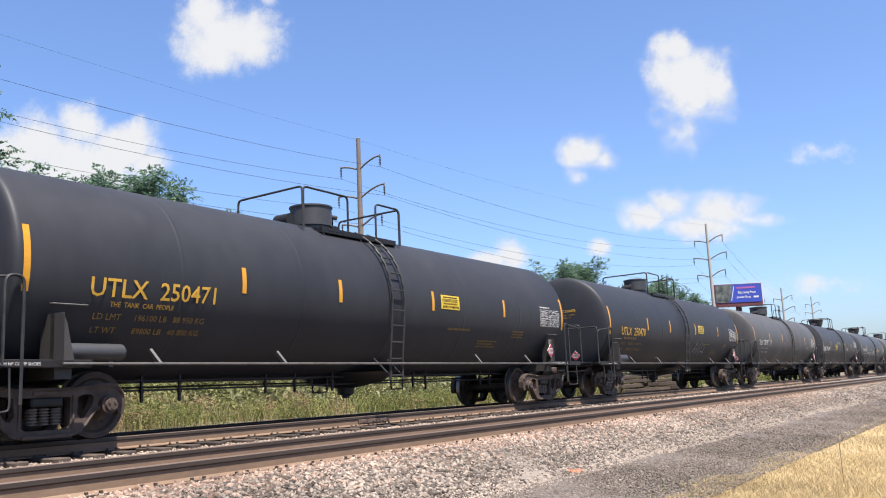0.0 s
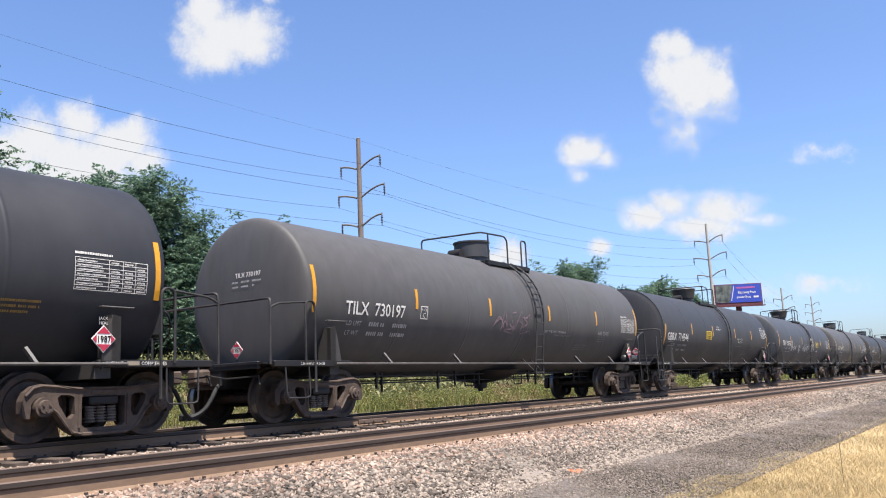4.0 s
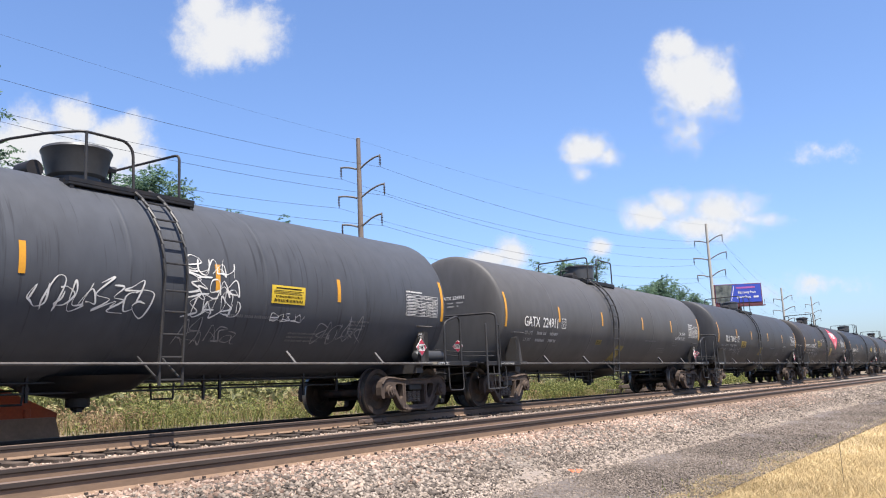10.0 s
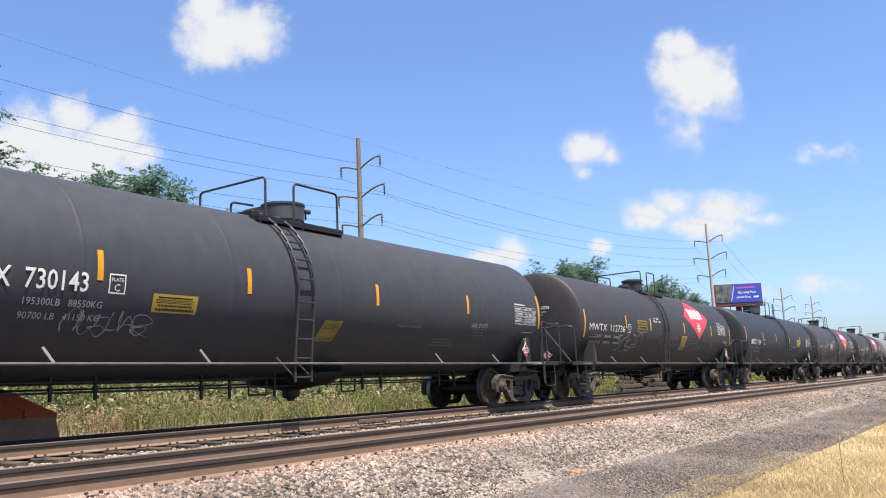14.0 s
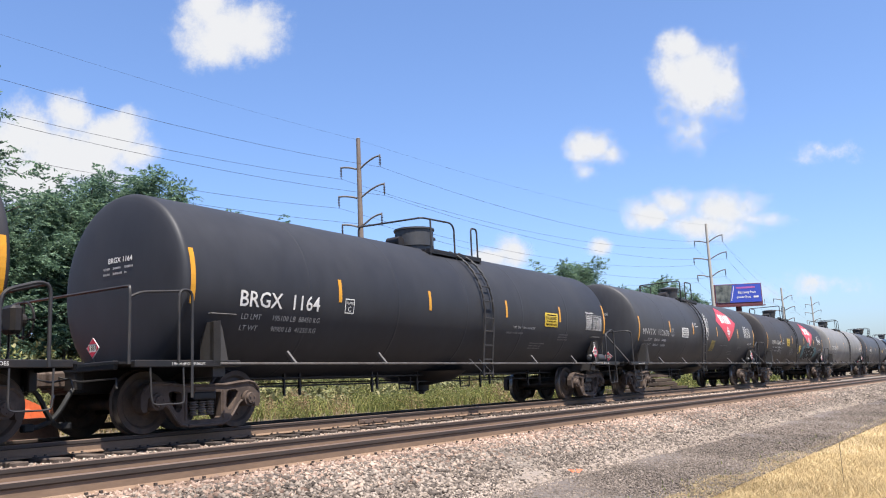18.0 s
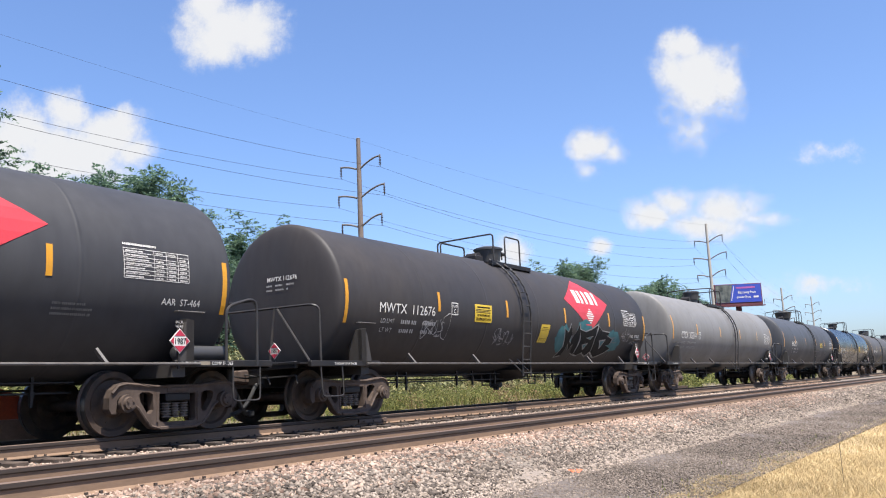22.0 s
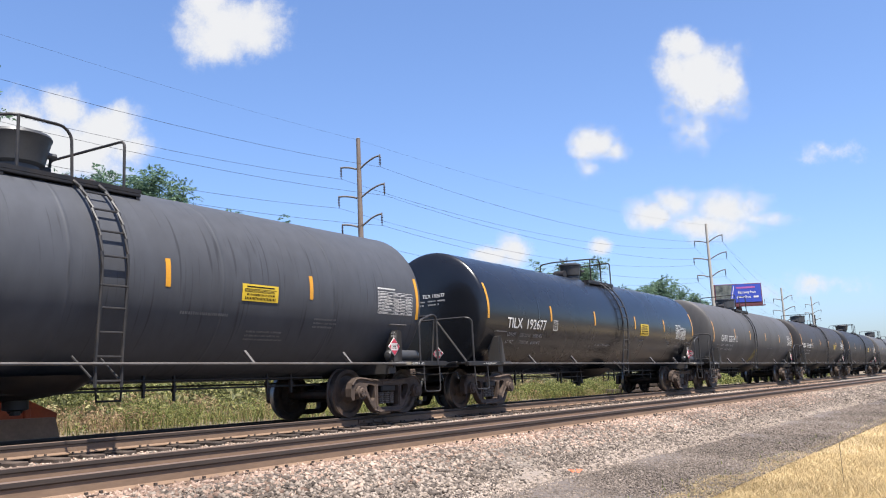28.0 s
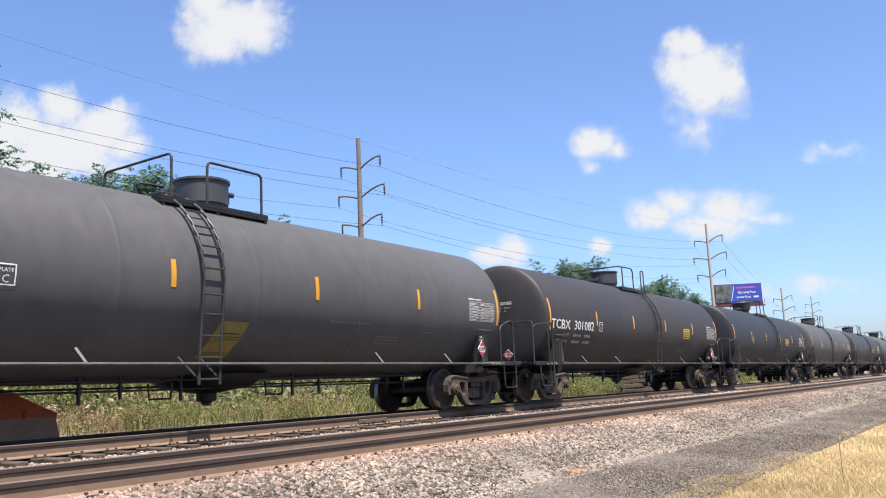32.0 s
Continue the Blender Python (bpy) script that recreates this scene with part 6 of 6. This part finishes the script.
        for x, z, w, h, n, m, thick in tags:
            vs, fs = scribble(rng, w, h, n, thick)
            part("spray_tag", on_tank(vs, fs, o + x, z, m, 0.009), None, car, "spray-painted scribble")
    top_works(car, 0, o + ladder, o + man, style)
    truck(car, -half + 0.56, False)
    truck(car, half - 0.56, True)
    end_gear(car, half, -1, railing[0], reservoir == "front", rng)
    end_gear(car, half, 1, railing[1], reservoir == "rear", rng)
    underbody(car, half, o + ladder, rng)
    return car
# ---- the cars, in running order: front strip, rear strip ----
BLACK_LABEL = "matt black railway tank car with yellow strips"
GREY_LABEL = "weathered grey railway tank car with yellow strips"
PALE_LABEL = "pale grey railway tank car with yellow strips"
CARS = [
    tank_car(-84.0, -68.5, "black", label=BLACK_LABEL),
    tank_car(-65.6, -50.4, "black", "UTLX 250471", (0.92, 3.05), 1.89, 0.25, STENCIL_YELLOW, [0, 3.6, 5.95, 8.95, 12.0, 15.2], 7.59, 6.85, "frame", railing=("tall", "tall"), reservoir="front",
             signs=[(9.25, 2.15, 0.73, 0.3, SIGN_YELLOW, 0)], plate_c=False, low=0.1, extra=[('THE TANK CAR PEOPLE', 1.75, 1.76, 0.1, STENCIL_YELLOW)], load=('196100 LB   88 950 KG', '89800 LB   40 800 KG'), label="matt black railway tank car with yellow stencilled lettering"),
    tank_car(-46.99, -32.22, "black", "UTLX 250470", (0.92, 3.05), 1.89, 0.25, STENCIL_YELLOW, [0, 3.3, 5.6, 8.6, 11.7, 14.77], 7.29, 6.45, "frame", railing=("tall", "tall"), reservoir="front",
             signs=[(8.95, 2.15, 0.73, 0.3, SIGN_YELLOW, 0)], tags=[(8.45, 1.38, 1.6, 0.4, 5, SPRAY_WHITE, 0.026)], plate_c=False,
             low=0.1, extra=[('THE TANK CAR PEOPLE', 1.75, 1.76, 0.1, STENCIL_YELLOW)], load=('196200 LB   89 000 KG', '89800 LB   40 750 KG'), label="matt black railway tank car with yellow lettering and grey graffiti"),
    tank_car(-28.92, -13.4, "grey", "TILX 730197", (0.85, 2.7), 1.9, 0.24, ladder=8.47, man=7.85, railing=("tall", "corner"), tags=[(6.3, 1.75, 1.7, 0.5, 5, SPRAY_PINK, 0.03)],
             extra=[("AAR ST-470", 12.85, 1.82, 0.16, DULL_WHITE), ("VENT TANK WHEN UNLOADING", 9.6, 1.8, 0.09, DULL_WHITE)], label="grey railway tank car with pink graffiti"),
    tank_car(-10.57, 4.8, "dusty", "GBRX 714544", (0.32, 2.68), 1.83, 0.27, strips=[0, 3.17, 6.0, 9.45, 12.35, 15.35], ladder=8.22, man=7.3, style="bowl", rim=True, panel_at=(-1.15, 2.2), railing=("corner", "corner"),
             signs=[(5.05, 1.95, 0.75, 0.33, SIGN_YELLOW, 0)], plate_c=False, reservoir="none", load=("197200     89400KG", "88800     40300KG"),
             extra=[("VENT TANK", 6.75, 2.45, 0.08, WHITE), ("WHEN UNLOADING", 6.85, 2.36, 0.08, WHITE), ("THERMAL PROTECTION", 10.3, 2.02, 0.095, WHITE), ("SYSTEM EQUIPPED", 10.25, 1.9, 0.095, WHITE)], label="dusty black railway tank car with a rimmed head", ends=(1.59, 2.38), lean=0.14),
    tank_car(7.8, 23.33, "streaked", "TILX 196502", (0.88, 2.86), 1.97, 0.25, strips=[0, 3.0, 6.18, 9.3, 12.15, 15.53], style="bowl", man=7.85, ladder=8.44, railing=("slant", "corner"),
             signs=[(10.45, 1.98, 0.8, 0.3, SIGN_YELLOW, 0)],
             tags=[(3.1, 1.72, 1.2, 0.28, 7, WHITE, 0.024), (5.0, 1.68, 0.55, 0.34, 3, WHITE, 0.026), (6.3, 1.72, 1.75, 0.36, 9, WHITE, 0.02), (8.75, 2.32, 0.85, 0.24, 5, WHITE, 0.015), (8.75, 2.02, 0.95, 0.28, 5, WHITE, 0.019), (8.75, 1.72, 1.0, 0.28, 6, WHITE, 0.019),
                   (8.7, 1.3, 1.1, 0.34, 6, SPRAY_WHITE, 0.016), (10.5, 1.7, 0.7, 0.12, 5, WHITE, 0.012), (11.7, 1.4, 1.2, 0.4, 6, SPRAY_WHITE, 0.014)],
             label="grey streaked railway tank car with white graffiti scrawls"),
    tank_car(26.15, 41.66, "grey", "GATX 224911", (0.95, 2.87), 1.93, 0.25, strips=[0, 2.95, 5.9, 9.3, 12.2, 15.5], ladder=6.77, man=7.85, railing=("corner", "corner"), reservoir="none",
             signs=[(5.6, 1.55, 0.4, 0.14, OLD_YELLOW, 0), (7.1, 1.1, 0.6, 0.45, OLD_YELLOW, 0.2)], extra=[("SR 13450", 13.45, 2.0, 0.17, WHITE), ("DOT-SP 21134", 13.2, 1.84, 0.17, WHITE)], label=GREY_LABEL),
    tank_car(44.5, 60.18, "dusty", "TILX 730143", (1.05, 2.72), 1.93, 0.25, style="low", strips=[0, 2.88, 5.57, 8.9, 12.2, 15.68], ladder=6.8, man=7.9, railing=("corner", "tall"), reservoir="none",
             signs=[(3.75, 1.72, 0.8, 0.26, MUSTARD, 0), (7.3, 1.4, 0.5, 0.36, OLD_YELLOW, 0.15)], tags=[(2.45, 1.42, 1.3, 0.26, 6, SPRAY_WHITE, 0.016)], extra=[("AAR ST-470", 12.75, 1.8, 0.14, DULL_WHITE)],
             load=('195300LB   88550KG', '90700 LB   41150 KG'), label="dusty black railway tank car with a pale scrawl"),
    tank_car(63.09, 78.46, "brown", "MWTX 112736", (0.3, 3.05), 1.96, 0.2, strips=[0, 3.2, 5.45, 9.1, 12.6, 15.4], ladder=6.86, man=8.0, style="short", panel_at=(-1.81, 2.16), railing=("slant", "corner"), reservoir="none", ends=(1.74, 2.54), emblem=10.95,
             signs=[(4.2, 2.0, 0.9, 0.4, OLD_YELLOW, 0), (8.7, 1.5, 0.6, 0.5, MUSTARD, 0.12)],
             tags=[(2.6, 1.45, 2.0, 0.45, 5, SPRAY_WHITE, 0.03), (6.3, 1.6, 2.0, 0.35, 8, SPRAY_PINK, 0.022), (9.0, 1.5, 2.7, 0.3, 9, SPRAY_PINK, 0.02)], extra=[("AAR ST-464", 14.6, 1.83, 0.14, WHITE), ("VENT TANK", 6.05, 2.48, 0.09, WHITE), ("WHEN UNLOADING", 6.1, 2.38, 0.09, WHITE)],
             label="brown-black railway tank car with a red diamond and pink scrawl"),
    tank_car(81.38, 96.9, "black", "BRGX 1164", (0.94, 2.8), 1.9, 0.25, strips=[0, 3.36, 6.26, 9.55, 12.5, 15.55], ladder=8.55, man=7.9, railing=("tall", "corner"), reservoir="rear",
             signs=[(11.6, 1.95, 0.75, 0.36, SIGN_YELLOW, 0)], extra=[("VENT TANK WHEN UNLOADING", 10.5, 1.85, 0.08, DULL_WHITE)], load=('195100 LB  88450 KG', '90900 LB  41250 KG'), label=BLACK_LABEL),
    tank_car(99.9, 115.2, "dusty", "MWTX 112606", (0.3, 2.95), 1.96, 0.2, DULL_WHITE, strips=[0, 3.08, 5.85, 9.1, 12.4, 15.3], ladder=6.95, man=7.9, style="short", panel_at=(-1.81, 2.16), railing=("slant", "corner"), reservoir="rear", ends=(1.74, 2.54), emblem=10.9,
             signs=[(4.45, 1.95, 0.75, 0.36, WHITE, 0), (8.2, 1.5, 0.55, 0.42, OLD_YELLOW, 0.12)], tags=[(7.3, 2.1, 0.6, 0.8, 4, WHITE, 0.02)], extra=[("AAR ST-464", 14.5, 1.83, 0.14, WHITE), ("VENT TANK", 6.05, 2.48, 0.09, WHITE), ("WHEN UNLOADING", 6.1, 2.38, 0.09, WHITE)],
             label="dusty black railway tank car with a red diamond emblem"),
    tank_car(118.13, 133.5, "brown", "MWTX 112676", (0.98, 2.89), 1.98, 0.19, strips=[0, 3.06, 6.04, 9.3, 12.4, 15.4], ladder=6.89, man=7.85, style="short", panel_at=(-1.81, 2.16), railing=("slant", "corner"), reservoir="none", ends=(1.74, 2.54), emblem=11.0, plate_at=(0.48, 0.06),
             signs=[(4.52, 1.93, 0.76, 0.4, SIGN_YELLOW, 0), (7.8, 1.54, 0.5, 0.46, SIGN_YELLOW, 0.08)],
             bold=9.3, extra=[("AAR ST-464", 14.55, 1.8, 0.15, WHITE)], tags=[(13.45, 1.72, 0.6, 0.26, 4, SPRAY_WHITE, 0.014), (14.3, 1.6, 0.6, 0.14, 4, SPRAY_WHITE, 0.012), (5.52, 1.48, 0.86, 0.32, 5, SPRAY_WHITE, 0.02),
                   (2.5, 1.58, 0.92, 0.36, 5, DULL_WHITE, 0.014)], label="brown-black railway tank car with a red diamond and bold graffiti"),
    tank_car(136.56, 152.15, "pale", "CTCX 302314", (0.92, 2.72), 1.93, 0.25, strips=[0, 2.92, 6.16, 9.34, 12.5, 15.5], style="cup", man=7.45, ladder=8.4, panel_at=(-1.6, 1.92), railing=("slant", "corner"), load=('207200 LB 93 990 KG', '78800 LB 35 750 KG'), label=PALE_LABEL),
    tank_car(155.25, 170.8, "streaked", "662", (1.9, 2.86), 1.97, 0.25, strips=[0, 2.95, 6.02, 9.32, 12.36, 15.55], style="bowl", man=7.8, ladder=8.38, railing=("slant", "corner"),
             signs=[(10.75, 1.98, 0.8, 0.27, SIGN_YELLOW, 0)], head_mark=False, label="blue-grey streaked railway tank car with yellow strips"),
    tank_car(173.7, 189.27, "gloss", "TILX 192677", (0.92, 3.0), 1.86, 0.25, ends=(2.04, 2.88), strips=[0, 3.3, 6.2, 9.46, 12.28, 15.57], style="arch", man=7.98, ladder=8.38, panel_at=(-2.02, 1.87), railing=("slant", "corner"), reservoir="rear",
             signs=[(9.95, 1.9, 0.75, 0.38, SIGN_YELLOW, 0)], extra=[("VENT TANK WHEN UNLOADING", 7.0, 1.52, 0.08, DULL_WHITE)], load=('206200 LB   93550 KG', '79700 LB   36150 KG'), label="glossy black railway tank car with yellow strips"),
    tank_car(192.18, 207.7, "grey", "GATX 222734", (1.08, 3.26), 1.93, 0.25, strips=[0, 3.3, 6.05, 9.15, 12.25, 15.5], ladder=6.73, man=7.85, railing=("corner", "corner"), reservoir="none",
             signs=[(6.85, 1.1, 0.6, 0.55, OLD_YELLOW, 0.2)], load=('195400 LB   88600 KG', '90600 LB   41100 KG'), label=GREY_LABEL),
    tank_car(210.51, 226.0, "brown", "TCBX 301082", (0.05, 2.85), 1.93, 0.25, ladder=8.28, man=7.5, railing=("tall", "corner"), signs=[(11.2, 1.9, 0.7, 0.36, SIGN_YELLOW, 0)],
             label="brown-black railway tank car with yellow strips"),
]
TAIL = [("black", BLACK_LABEL), ("grey", GREY_LABEL), ("dusty", BLACK_LABEL), ("grey", GREY_LABEL), ("streaked", GREY_LABEL), ("black", BLACK_LABEL), ("dusty", BLACK_LABEL), ("grey", GREY_LABEL),
        ("brown", "brown-black railway tank car"), ("pale", PALE_LABEL), ("black", BLACK_LABEL)]
for n, (paint, text) in enumerate(TAIL):
    CARS.append(tank_car(229.0 + 18.42 * n, 244.5 + 18.42 * n, paint, strips=None, style="loop" if n % 3 else "bowl", ladder=6.9 if n % 2 else 8.4, man=7.8, railing=("tall", "corner"),
                         signs=[(10.5, 1.95, 0.75, 0.34, SIGN_YELLOW, 0)] if n % 2 == 0 else (), label=text, shown=True, panel=n < 3))


def travelled(t):
    """Metres that the train has gone at t seconds."""
    for (t0, s0), (t1, s1) in zip(WAY, WAY[1:]):
        if t <= t1:
            return s0 + (s1 - s0) * (t - t0) / (t1 - t0)
    return WAY[-1][1]


def motions():
    """The train rolls by, its wheels turn, and the clouds drift."""
    for car in CARS:
        x = car.location.x
        walk(car, [(t, pose(x - s, YC, 0)) for t, s in WAY])
    wheels = [w for car in CARS for tr in car.children if tr.name.startswith("truck") for w in tr.children if w.name.startswith("wheelset")]
    for sx in (-0.889, 0.889):
        same = [w for w in wheels if abs(w.location.x - sx) < 0.01]
        rows = [(k / 15, pose(sx, 0, 0.457, 0, -math.degrees(travelled(k / 15) / 0.457), 0)) for k in range(481)]
        walk(same[0], rows)
        keys = same[0].animation_data
        for w in same[1:]:
            w.rotation_mode = "QUATERNION"
            mine = w.animation_data_create()
            mine.action = keys.action
            mine.action_slot = keys.action_slot
    for ob, a, b in CLOUD_OBJECTS:
        walk(ob, [(0, a), (32.0, b)])


motions()
